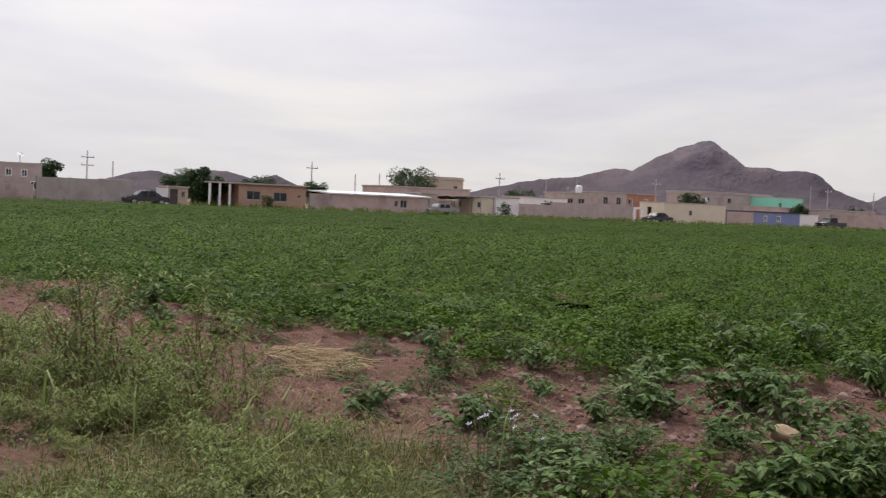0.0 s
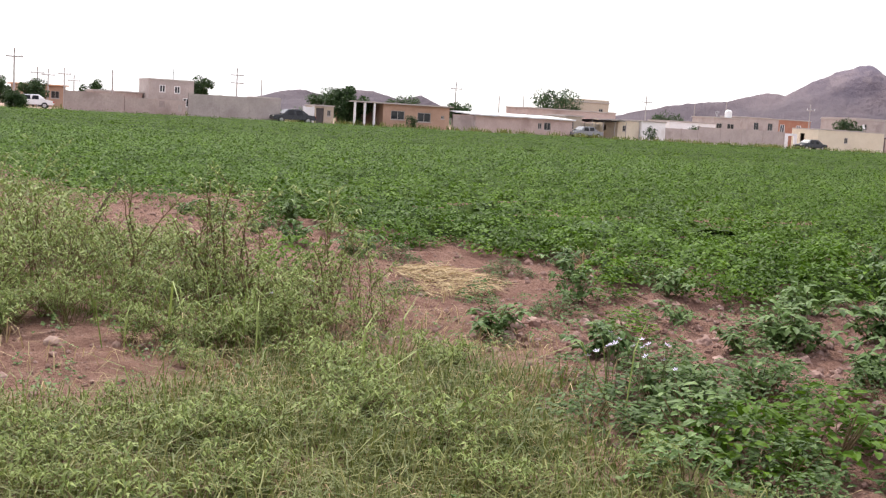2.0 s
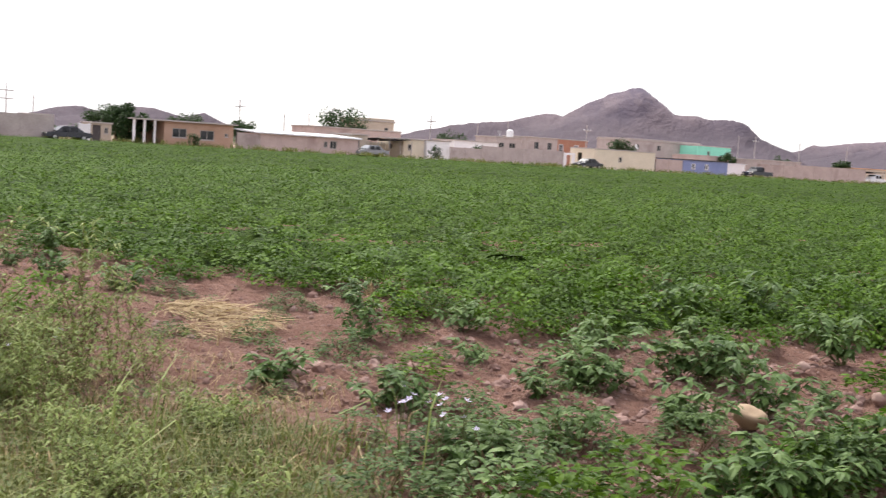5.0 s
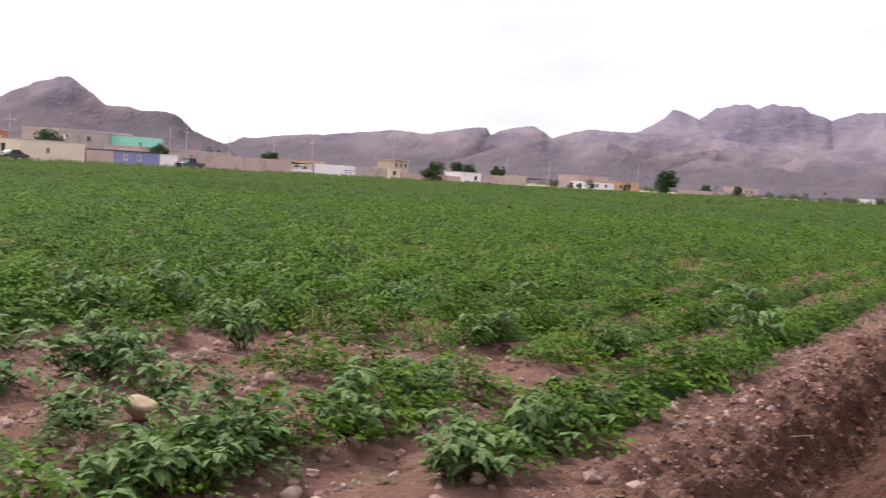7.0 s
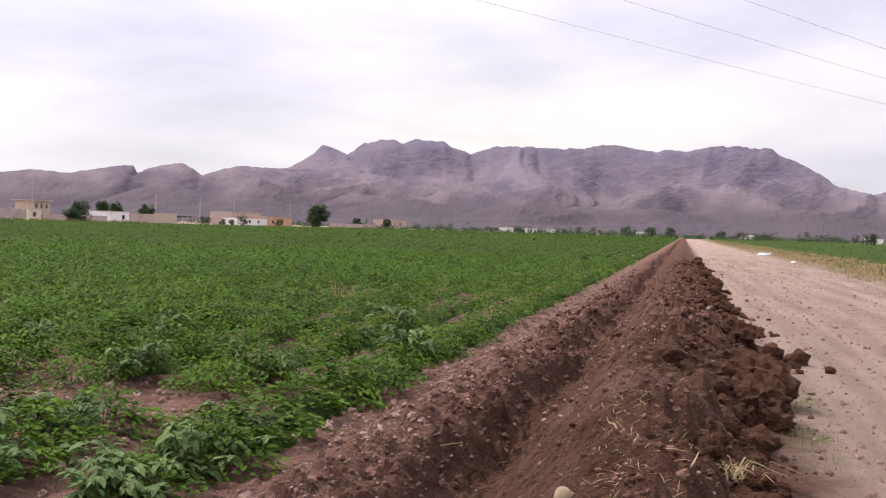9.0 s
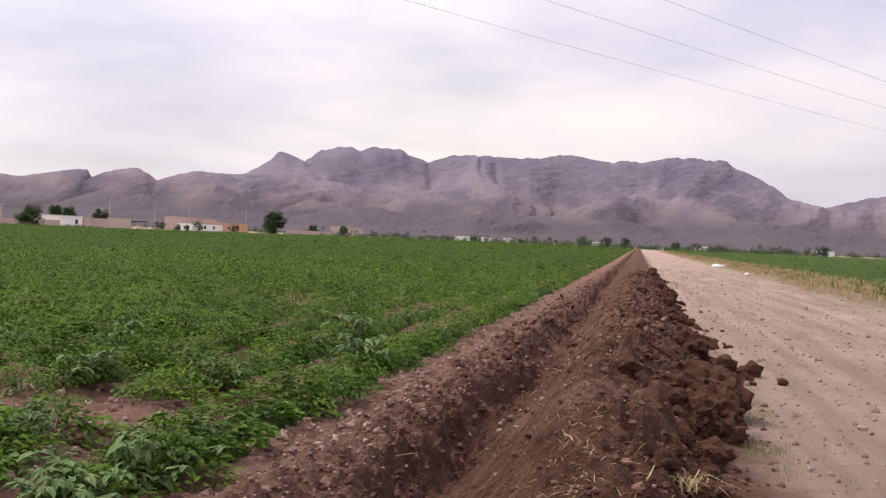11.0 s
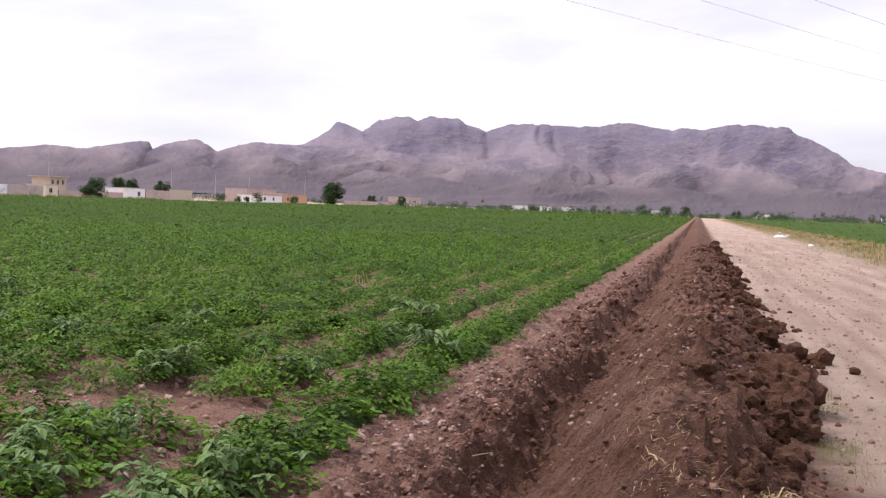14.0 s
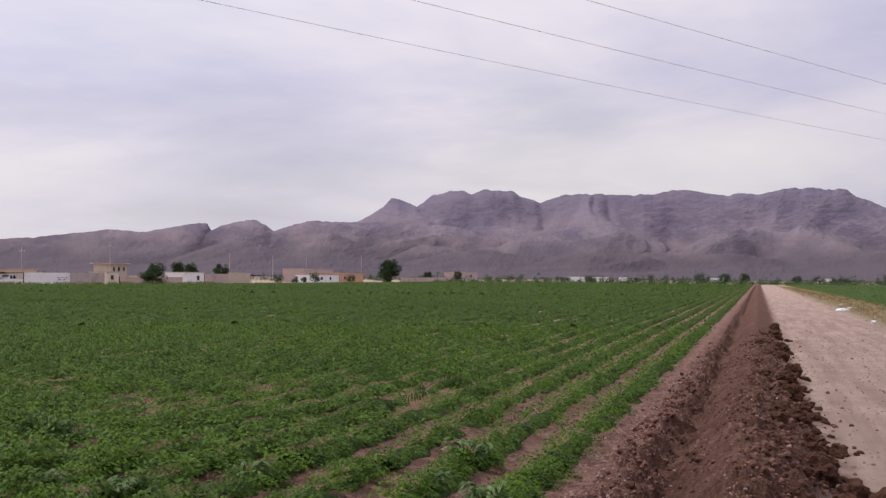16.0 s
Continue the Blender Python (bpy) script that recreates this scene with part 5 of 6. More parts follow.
def panel(bm, width, height, thick, holes, m):
    """A wall from x 0 to width and z 0 to height, with real openings (x0, z0, x1, z1), set by the matrix m."""
    xs = sorted({0.0, width, *(h[0] for h in holes), *(h[2] for h in holes)})
    zs = sorted({0.0, height, *(h[1] for h in holes), *(h[3] for h in holes)})

    def solid(i, k):
        if not (0 <= i < len(xs) - 1 and 0 <= k < len(zs) - 1):
            return False
        cx, cz = (xs[i] + xs[i + 1]) / 2, (zs[k] + zs[k + 1]) / 2
        return not any(h[0] < cx < h[2] and h[1] < cz < h[3] for h in holes)
    vert = {}

    def v(i, k, side):
        if (i, k, side) not in vert:
            vert[i, k, side] = bm.verts.new(m @ Vector((xs[i], side * thick, zs[k])))
        return vert[i, k, side]
    for i in range(len(xs) - 1):
        for k in range(len(zs) - 1):
            if not solid(i, k):
                continue
            bm.faces.new([v(i, k, 0), v(i + 1, k, 0), v(i + 1, k + 1, 0), v(i, k + 1, 0)])
            bm.faces.new([v(i, k + 1, 1), v(i + 1, k + 1, 1), v(i + 1, k, 1), v(i, k, 1)])
            for ii, kk, a, b in ((i - 1, k, (i, k), (i, k + 1)), (i + 1, k, (i + 1, k + 1), (i + 1, k)), (i, k - 1, (i + 1, k), (i, k)), (i, k + 1, (i, k + 1), (i + 1, k + 1))):
                if not solid(ii, kk):
                    bm.faces.new([v(*a, 0), v(*b, 0), v(*b, 1), v(*a, 1)])
    return bm


def front(x, y):
    """A wall's own frame whose outer face looks towards the field (+x), running along +y."""
    return Matrix.Translation((x, y, 0)) @ Matrix.Rotation(radians(90), 4, "Z")


def house(name, label, X, y0, y1, depth, height, wall, roof=None, windows=(), doors=(), base=0.0, over=0.12, trim=None, side_windows=(), parapet=0.0, slope=0.0):
    """A flat-roofed house whose front stands at X and looks over the field. windows: (y from its start, sill, width, height); doors: (y, width, height)."""
    W = y1 - y0
    h = thing(name, (X, y0, base), label, "house", "village houses")
    holes = [(a, s, a + w, s + t) for a, s, w, t in windows] + [(a, 0.02, a + w, t) for a, w, t in doors]
    side = [(a, s, a + w, s + t) for a, s, w, t in side_windows]
    part("wall", panel(bmesh.new(), W, height, 0.18, holes, front(0, 0)), wall, h)
    part("wall", panel(bmesh.new(), depth - 0.36, height, 0.18, side, Matrix.Translation((-depth + 0.18, 0.0, 0))), wall, h)
    part("wall", panel(bmesh.new(), depth - 0.36, height, 0.18, [], Matrix.Translation((-depth + 0.18, W - 0.18, 0))), wall, h)
    part("wall", panel(bmesh.new(), W, height, 0.18, [], front(-depth + 0.18, 0)), wall, h)
    bm = box(bmesh.new(), -depth - over, -over, height + 0.004, over, W + over, height + 0.15, 0.02)
    for v in bm.verts:
        v.co.z -= slope * v.co.x
    part("roof", bm, roof or ROOFSLAB, h)
    if parapet:
        bm = bmesh.new()
        for x0, a0, x1, a1 in ((-0.18, 0, 0, W), (-depth, 0, -depth + 0.18, W), (-depth + 0.2, 0, -0.2, 0.18), (-depth + 0.2, W - 0.18, -0.2, W)):
            box(bm, x0, a0, height + 0.156, x1, a1, height + 0.15 + parapet)
        part("parapet", bm, wall, h)
    for a, s, w, t in windows:
        bm = bmesh.new()
        for c in ((a, s, a + w, s + 0.07), (a, s + t - 0.07, a + w, s + t), (a, s + 0.07, a + 0.07, s + t - 0.07), (a + w - 0.07, s + 0.07, a + w, s + t - 0.07), (a + w / 2 - 0.025, s + 0.07, a + w / 2 + 0.025, s + t - 0.07)):
            box(bm, -0.12, c[0], c[1], -0.05 if not trim else 0.03, c[2], c[3])
        win = part("window", bm, trim or FRAME, h)
        part("pane", box(bmesh.new(), -0.10, a + 0.07, s + 0.07, -0.085, a + w - 0.07, s + t - 0.07), GLASS, win)
        part("sill", box(bmesh.new(), 0.003, a - 0.05, s - 0.08, 0.07, a + w + 0.05, s - 0.01), ROOFSLAB, win)
    for a, w, t in doors:
        d = part("door", box(bmesh.new(), -0.13, a + 0.02, 0.02, -0.07, a + w - 0.02, t - 0.02, 0.01), DOORM, h)
        part("handle", rod(bmesh.new(), (-0.05, a + w - 0.15, 1.0), (-0.05, a + w - 0.15, 1.12), 0.02, 0.02), RIM, d)
    return h


def yard_wall(label, X, y0, y1, height, wall, posts=4.0, thick=0.16, openings=()):
    w = thing("yard_wall", (X, y0, -0.05), label, "wall", "village walls")
    part("wall", panel(bmesh.new(), y1 - y0, height, thick, list(openings), front(0, 0)), wall, w)
    k, a = 0, 0.0
    while a < y1 - y0 - 0.2:
        part("pillar", box(bmesh.new(), -thick - 0.03, a, 0, 0.035, a + 0.22, height + 0.05, 0.01), wall, w)
        a += posts
    return w


def tree(x, y, height, width, seed, label="round dense dark green tree", base=0.0, trunk=0.22, n=2300, leaf=0.42):
    """A tapered trunk with limbs and a crown of leaf clumps with gaps."""
    r = np.random.RandomState(seed)
    t = thing("tree", (x, y, base), label, "tree", "village trees")
    bm = bmesh.new()
    top = height * trunk
    rod(bm, (0, 0, 0), (0.05, 0.03, top), 0.03 * height, 0.02 * height, 8)
    hubs = []
    for k in range(9):
        a, q = k * 2.4 + r.uniform(0, 0.6), r.uniform(0.25, 0.75)
        e = Vector((math.cos(a) * width * 0.5 * q, math.sin(a) * width * 0.5 * q, top + (height - top) * r.uniform(0.3, 0.85)))
        rod(bm, (0.05, 0.03, top * 0.9), e, 0.013 * height, 0.004 * height, 5)
        hubs.append(e)
    part("trunk", bm, BARK, t)
    C, O = [], []
    per = int(n * 1.9) // 26
    for k in range(26):
        if k < 9:
            c = np.array(hubs[k])
        else:
            a, q = r.uniform(0, 6.28), math.sqrt(r.uniform(0, 1))
            zc = r.uniform(0.0, 0.93)
            wide = math.sin(math.pi * min(max(zc * 0.86 + 0.1, 0), 1)) ** 0.6
            c = np.array([math.cos(a) * width * 0.42 * q * wide, math.sin(a) * width * 0.42 * q * wide, top + (height - top) * zc])
        d = r.normal(0, 1, (per, 3))
        d /= np.linalg.norm(d, axis=1, keepdims=True)
        rad = width * 0.13 * r.uniform(0.7, 1.3)
        C.append(c + d * rad * r.uniform(0.5, 1.1, (per, 1)) * [1, 1, 0.8])
        O.append(d + r.normal(0, 0.5, (per, 3)))
    C, O = np.concatenate(C), np.concatenate(O)
    C[:, 2] = np.maximum(C[:, 2], top * 0.5)
    L = 0.68 * leaf * r.uniform(0.6, 1.3, len(C)) * (height / 5) ** 0.5
    part_mesh("crown", fast_mesh("crown", *leaves(r, C, O, L, L * 0.6, 0.25, 0.2, False), TREE), t)
    return t


def utility_pole(x, y, height, arms=1, label="tall pale utility pole with a crossarm", turn=90.0, lamp=False):
    p = thing("utility_pole", (x, y, -0.1), label, "utility pole", "utility poles", turn)
    part("pole", rod(bmesh.new(), (0, 0, 0), (0, 0, height * 1.08), 0.09, 0.06, 10), WOODPOLE, p)
    for k in range(arms):
        z = height - 0.35 - 0.9 * k
        arm = part("crossarm", box(bmesh.new(), -0.75, -0.16, z - 0.05, 0.75, -0.11, z + 0.05, 0.01), WOODPOLE, p)
        for q in (-0.65, 0.0, 0.65):
            part("insulator", rod(bmesh.new(), (q, -0.14, z + 0.06), (q, -0.14, z + 0.24), 0.05, 0.03, 8), PLASTIC, arm)
    if lamp:
        a = part("lamp_arm", rod(bmesh.new(), (0, 0, height - 1.4), (1.4, 0, height - 0.9), 0.04, 0.03, 8), RIM, p)
        part("lamp_head", box(bmesh.new(), 1.3, -0.12, height - 0.98, 1.85, 0.12, height - 0.82, 0.03), PLASTIC, a)
    return p


def mast(x, y, base, height):
    p = thing("antenna_mast", (x, y, base), "thin antenna mast on a roof", "antenna", "antennas")
    part("mast", rod(bmesh.new(), (0, 0, 0), (0, 0, height), 0.04, 0.03, 6), RIM, p)
    for k in range(3):
        part("rod", rod(bmesh.new(), (0, -0.4 + 0.08 * k, height - 0.15 - 0.2 * k), (0, 0.4 - 0.08 * k, height - 0.15 - 0.2 * k), 0.02, 0.02, 6), RIM, p)
    return p


def car(x, y, turn, paint, label, kind="saloon"):
    """A car from its side outline, swept across its width, with glass, wheels and lamps of their own."""
    c = thing("car" if kind != "pickup" else "pickup_truck", (x, y, 0), label, "car", "parked vehicles", turn)
    L, Wd = (4.4, 1.7) if kind == "saloon" else (5.0, 1.85)
    if kind == "saloon":
        low = [(0, 0.35), (0.03, 0.72), (0.95, 0.86), (3.6, 0.9), (4.35, 0.82), (4.4, 0.4)]
        cab = [(0.95, 0.86), (1.6, 1.38), (2.9, 1.42), (3.65, 0.9)]
    elif kind == "pickup":
        low = [(0, 0.45), (0.03, 0.95), (1.2, 1.05), (4.95, 1.05), (5.0, 0.5)]
        cab = [(1.1, 1.05), (1.65, 1.72), (2.95, 1.75), (3.1, 1.05)]
    else:
        low = [(0, 0.45), (0.03, 1.0), (0.9, 1.15), (4.9, 1.15), (5.0, 0.5)]
        cab = [(0.8, 1.15), (1.4, 1.85), (4.75, 1.9), (4.9, 1.15)]

    def sweep(outline, w0, w1):
        bm = bmesh.new()
        zs = [p[1] for p in outline]
        lo, hi = min(zs), max(zs)
        sides = []
        for s in (-1, 1):
            sides.append([bm.verts.new((p[0] - L / 2, s * (w0 + (w1 - w0) * (p[1] - lo) / (hi - lo)) / 2, p[1])) for p in outline])
        bm.faces.new(sides[0])
        bm.faces.new(sides[1][::-1])
        n_ = len(outline)
        for i in range(n_):
            j = (i + 1) % n_
            bm.faces.new([sides[0][j], sides[0][i], sides[1][i], sides[1][j]])
        bmesh.ops.bevel(bm, geom=bm.edges[:], offset=0.05, segments=2, affect="EDGES")
        bmesh.ops.recalc_face_normals(bm, faces=bm.faces[:])
        return bm
    body = part("body", sweep(low, Wd, Wd * 0.97), paint, c)
    part("cabin", sweep(cab, Wd * 0.94, Wd * 0.74), paint, c)
    for s in (-1, 1):
        n_ = 2 if kind != "van" else 4
        a, b = cab[1][0] - 0.15, cab[2][0] + 0.15
        for k in range(n_):
            x0, x1 = a + (b - a) * k / n_ + 0.05, a + (b - a) * (k + 1) / n_ - 0.05
            zt = cab[1][1] - 0.08
            zb = cab[0][1] + 0.05
            y1_, y0_ = s * (Wd * 0.41), s * (Wd * 0.475)
            bm = bmesh.new()
            vs = [bm.verts.new((x0 - L / 2, y0_, zb)), bm.verts.new((x1 - L / 2, y0_, zb)), bm.verts.new((x1 - L / 2 - 0.05, y1_, zt)), bm.verts.new((x0 - L / 2 + 0.1, y1_, zt))]
            f = bm.faces.new(vs if s < 0 else vs[::-1])
            bmesh.ops.solidify(bm, geom=[f], thickness=0.02)
            part("side_window", bm, GLASS, c)
    for x0, z0, x1, z1 in ((cab[0][0] + 0.1, cab[0][1] + 0.06, cab[1][0] - 0.05, cab[1][1] - 0.08), (cab[3][0] - 0.08, cab[3][1] + 0.06, cab[2][0] + 0.05, cab[2][1] - 0.1)):
        bm = bmesh.new()
        dx = -0.03 if x0 < x1 else 0.03
        vs = [bm.verts.new((x0 - L / 2 + dx, -Wd * 0.43, z0)), bm.verts.new((x0 - L / 2 + dx, Wd * 0.43, z0)), bm.verts.new((x1 - L / 2 + dx, Wd * 0.36, z1)), bm.verts.new((x1 - L / 2 + dx, -Wd * 0.36, z1))]
        f = bm.faces.new(vs)
        bmesh.ops.solidify(bm, geom=[f], thickness=0.02)
        part("windscreen", bm, GLASS, c)
    for wx in (0.8, L - 0.85):
        for s in (-1, 1):
            wh = part("wheel", rod(bmesh.new(), (wx - L / 2, s * (Wd / 2 - 0.2), 0.32), (wx - L / 2, s * (Wd / 2 + 0.015), 0.32), 0.32, 0.32, 18), RUBBER, c)
            part("rim", rod(bmesh.new(), (wx - L / 2, s * (Wd / 2 + 0.016), 0.32), (wx - L / 2, s * (Wd / 2 + 0.03), 0.32), 0.19, 0.17, 14), RIM, wh)
    for s in (-1, 1):
        part("headlight", box(bmesh.new(), -L / 2 - 0.02, s * Wd * 0.36 - 0.16, 0.62, -L / 2 + 0.06, s * Wd * 0.36 + 0.16, 0.76, 0.02), LAMP, c)
        part("tail_light", box(bmesh.new(), L / 2 - 0.06, s * Wd * 0.4 - 0.1, 0.6, L / 2 + 0.02, s * Wd * 0.4 + 0.1, 0.78, 0.02), TAILLAMP, c)
    return c


def shade_roof(X, y0, y1, depth, height, label, material, posts=4):
    s = thing("shade_awning", (X, y0, 0), label, "awning", "", 0)
    W = y1 - y0
    bm = bmesh.new()
    nseg = 10
    top = [[bm.verts.new((-depth * i / 3, W * k / nseg, height - 0.12 * math.sin(math.pi * ((k * posts / nseg) % 1)) - 0.08 * i + 0.05 * math.sin(k * 2.1 + i))) for k in range(nseg + 1)] for i in range(4)]
    fs = [bm.faces.new([top[i][k], top[i][k + 1], top[i + 1][k + 1], top[i + 1][k]]) for i in range(3) for k in range(nseg)]
    bmesh.ops.solidify(bm, geom=fs, thickness=0.03)
    part("cloth", bm, material, s)
    for k in range(posts):
        for x in (-0.1, -depth + 0.1):
            part("post", rod(bmesh.new(), (x, 0.1 + (W - 0.2) * k / (posts - 1), 0), (x, 0.1 + (W - 0.2) * k / (posts - 1), height - 0.2), 0.05, 0.045, 6), WOODPOLE, s)
    return s


def water_tank(x, y, base):
    t = thing("water_tank", (x, y, base), "white rooftop water tank", "water tank")
    bm = rod(bmesh.new(), (0, 0, 0), (0, 0, 0.9), 0.5, 0.5, 18)
    rod(bm, (0, 0, 0.9), (0, 0, 1.15), 0.5, 0.2, 18)
    part("tank", bm, PLASTIC, t)
    part("lid", rod(bmesh.new(), (0, 0, 1.15), (0, 0, 1.22), 0.24, 0.22, 14), DOORM, t)
    return t


# west end: houses and vehicles beyond the street's end
house("house", "bright blue painted house at the end of the village", -176, 0.5, 5.2, 6, 4.2, BLUEBRIGHT, windows=((1.0, 1.2, 1.0, 1.1), (3.0, 1.2, 1.0, 1.1)))
house("house", "low pinkish plaster house beside the blue house", -158, 3.2, 7.6, 6, 2.6, PINKWALL, windows=((1.2, 1.0, 1.0, 1.0),), doors=((2.9, 0.9, 2.0),))
h2 = house("house", "two-storey greyish plaster house with balcony openings", -146, 6.4, 11.3, 7, 2.6, CONCRETE, windows=((0.5, 0.7, 1.2, 0.9), (2.6, 1.75, 1.0, 0.65), (0.5, 1.75, 1.0, 0.65)), doors=((3.4, 0.9, 1.5),), over=0.4)
part("balcony", box(bmesh.new(), 0.02, 0.3, 1.62, 0.9, 4.6, 1.71, 0.02), ROOFSLAB, h2)
car(-150, 5.2, 80, CARORANGE, "orange delivery vehicle parked before the houses", "van")
car(-127, 12.9, 80, CARWHITE, "white saloon car parked beside the yard wall")
tree(-134, 10.3, 3.0, 3.2, 31, "round dark green tree beside a plaster house")
tree(-140, 14.5, 3.2, 3.6, 32, "round dark green tree beside a plaster house")
tree(-150, 22.5, 3.4, 3.4, 33, "round dark green tree beside a plaster house")
house("house", "tan plaster house with a low orange tiled roof", -152, 13.8, 19.5, 7, 2.6, ADOBE, roof=ORANGE, windows=((0.8, 1.1, 1.0, 0.9), (4.0, 1.1, 1.0, 0.9)), doors=((2.4, 0.9, 1.9),), over=0.4)
tree(-103, 2.6, 2.2, 3.2, 34, "grey green shrub at the field edge", trunk=0.08)
tree(-108, 9.6, 1.5, 2.6, 35, "grey green shrub at the field edge", trunk=0.08)

# the long yard walls and what stands behind them
yard_wall("long pinkish concrete block yard wall", -113, 14.3, 19.6, 1.95, PINKWALL, 2.6)
yard_wall("long pinkish concrete block yard wall", -113.2, 19.7, 25.4, 1.65, PINKWALL, 2.8, openings=((3.2, 0.9, 3.7, 1.5), (5.0, 0.6, 5.4, 1.2)))
yard_wall("tall grey concrete block yard wall", -113, 25.6, 34.7, 2.35, CONCRETE, 3.0)
house("house", "unfinished two-storey grey block house with small windows", -122, 23.6, 28.2, 5, 3.55, CONCRETE, windows=((1.1, 2.35, 0.6, 0.75), (2.6, 2.3, 0.6, 0.75), (3.5, 1.0, 0.7, 0.9)), trim=WHITE, over=0.04)
house("house", "low grey block house behind the yard wall", -127, 31.5, 36.0, 5, 2.2, PINKWALL, windows=((1.2, 1.0, 0.9, 0.9),))
house("house", "low cream house behind the yard wall", -124, 18.5, 23.4, 5, 2.1, PINKWALL, windows=((1.2, 1.0, 0.9, 0.9),))
tree(-128, 30.2, 4.3, 3.4, 36, "loose green tree behind a block house")
house("house", "small pink plastered house beside the wall", -121, 34.8, 37.0, 4, 2.35, ADOBE, windows=((0.6, 1.0, 0.6, 0.8),))
car(-112.6, 35.8, 92, CARDARK, "black saloon car parked at the field edge")
yard_wall("white limewashed gate wall", -116, 38.0, 39.2, 1.8, WHITE, 1.0)
house("shed", "small plaster shed with dark doorway", -116, 39.3, 41.3, 3, 1.85, BEIGE, windows=((1.3, 0.9, 0.4, 0.6),), doors=((0.1, 0.85, 1.7),))
tree(-121, 44.7, 4.2, 5.2, 37, "broad dense dark green tree beside the porch house", trunk=0.06, n=4600)
tree(-134, 46.5, 4.1, 5.0, 38, "grey green tree behind the sheds")
tree(-136, 57.0, 3.6, 6.0, 39, "grey green tree behind the sheds")
# house with a porch
ph = house("house", "adobe-coloured house with a columned porch and flat roof", -118, 47.6, 55.4, 6, 2.55, ADOBE, windows=((0.9, 0.95, 1.6, 0.95), (4.0, 0.85, 1.6, 1.0), (6.8, 1.3, 0.4, 0.35)), over=0.35)
part("porch_roof", box(bmesh.new(), -5.5, -3.5, 2.56, 0.4, -0.36, 2.70, 0.02), ROOFSLAB, ph)
for q in (-3.4, -2.3, -1.2):
    part("column", box(bmesh.new(), 0.05, q, 0, 0.3, q + 0.2, 2.55, 0.01), WHITE, ph)
part("porch_back", box(bmesh.new(), -5.4, -3.4, 0, -5.2, -0.1, 2.5, 0.01), ADOBE, ph)
tree(-115.5, 49.8, 1.4, 1.5, 40, "small shrub before the porch house", trunk=0.15, n=500)
tree(-126, 60.5, 3.3, 4.0, 41, "round dark tree behind the porch house")
# long shed with a sheet roof
yard_wall("low grey block yard wall beside the shed", -120, 56.8, 59.6, 1.9, CONCRETE, 2.6)
house("shed", "long low block shed with pale sheet metal roof", -120, 59.5, 72.3, 6, 1.95, PINKWALL, roof=GALV, windows=((8.2, 0.8, 0.5, 0.7), (9.0, 0.7, 0.9, 0.9)), over=0.3, slope=0.05)
tree(-141, 82.5, 6.2, 8.4, 42, "tall loose green tree behind the village houses", n=2600)
house("house", "two-storey beige plaster house with blank walls", -142, 86.5, 91.3, 7, 4.75, BEIGE, windows=((3.2, 3.2, 0.7, 0.8),), parapet=0.3)
house("house", "low beige house with a narrow window", -123, 73.0, 75.4, 5, 2.5, BEIGE, windows=((0.8, 1.0, 0.5, 0.9),))
house("house", "pinkish house behind the sheet roof shed", -132, 73.0, 86.0, 6, 3.3, PINKWALL)
shade_roof(-121, 75.6, 80.6, 4.5, 2.35, "sagging dark shade cloth awning on wooden posts", TARP)
yard_wall("low cream wall under the awning", -126, 75.6, 80.4, 1.9, CREAM, 2.4)
car(-120.2, 74.2, 95, CARGREY, "grey saloon car parked by the awning")
house("house", "cream and white plastered house with two windows", -122, 79.9, 83.0, 6, 2.35, CREAM, windows=((0.7, 1.1, 0.55, 0.7),), side_windows=((2.6, 1.1, 0.6, 0.7),))
house("house", "white limewashed house front beside a shrub", -121.6, 83.1, 86.6, 6, 2.4, WHITE)
tree(-119.5, 83.0, 1.8, 1.9, 43, "yellow green shrub before a white house", trunk=0.12, n=500)
tree(-150, 107, 4.0, 6.4, 44, "dark spreading tree behind the houses")
yard_wall("long grey block yard wall along the field", -122, 86.8, 92.0, 1.85, CONCRETE, 2.5)
yard_wall("long grey block yard wall along the field", -122.2, 92.1, 105.9, 2.25, CONCRETE, 3.4)
house("house", "white flat roof house behind the long wall", -131, 94.0, 101.5, 5, 2.75, WHITE)
tree(-124.5, 93.0, 2.4, 2.4, 45, "dark green shrub behind the long wall", trunk=0.2, n=700)
house("house", "dark grey unfinished house with openings", -136, 105.0, 109.6, 5, 3.7, CONCRETE, windows=((0.5, 1.9, 1.0, 1.1), (2.4, 1.9, 1.2, 1.1)))
water_tank(-137, 108.2, 3.86)
house("house", "grey block house with dark windows", -140, 114.0, 120.0, 6, 4.1, CONCRETE, windows=((1.4, 2.4, 0.9, 1.1), (4.0, 2.4, 0.9, 1.1)))
house("house", "red brick house with arched white windows", -145, 123.6, 130.6, 6, 4.2, BRICK, windows=((1.0, 2.3, 0.9, 1.2), (4.2, 2.3, 0.9, 1.2)), trim=WHITE)
yard_wall("white wall with an open gateway", -123, 106.0, 108.7, 2.1, WHITE, 2.6, openings=((1.2, 0.0, 2.2, 1.8),))
car(-118.5, 107.0, 92, CARDARK, "black saloon car parked beside the cream house")
house("house", "long cream plastered house with a small window", -121, 110.4, 122.0, 5, 2.75, CREAM, windows=((4.6, 1.2, 0.6, 0.7),), side_windows=((1.4, 1.1, 0.9, 1.1),), over=0.05)
tree(-138, 131.5, 4.6, 5.2, 46, "bright green tree behind the cream house")
house("house", "long grey unfinished block building behind the cream house", -145, 140.0, 157.0, 8, 5.0, CONCRETE, windows=((6.5, 3.5, 0.9, 0.9), (1.4, 3.5, 0.9, 0.9)), parapet=0.2)
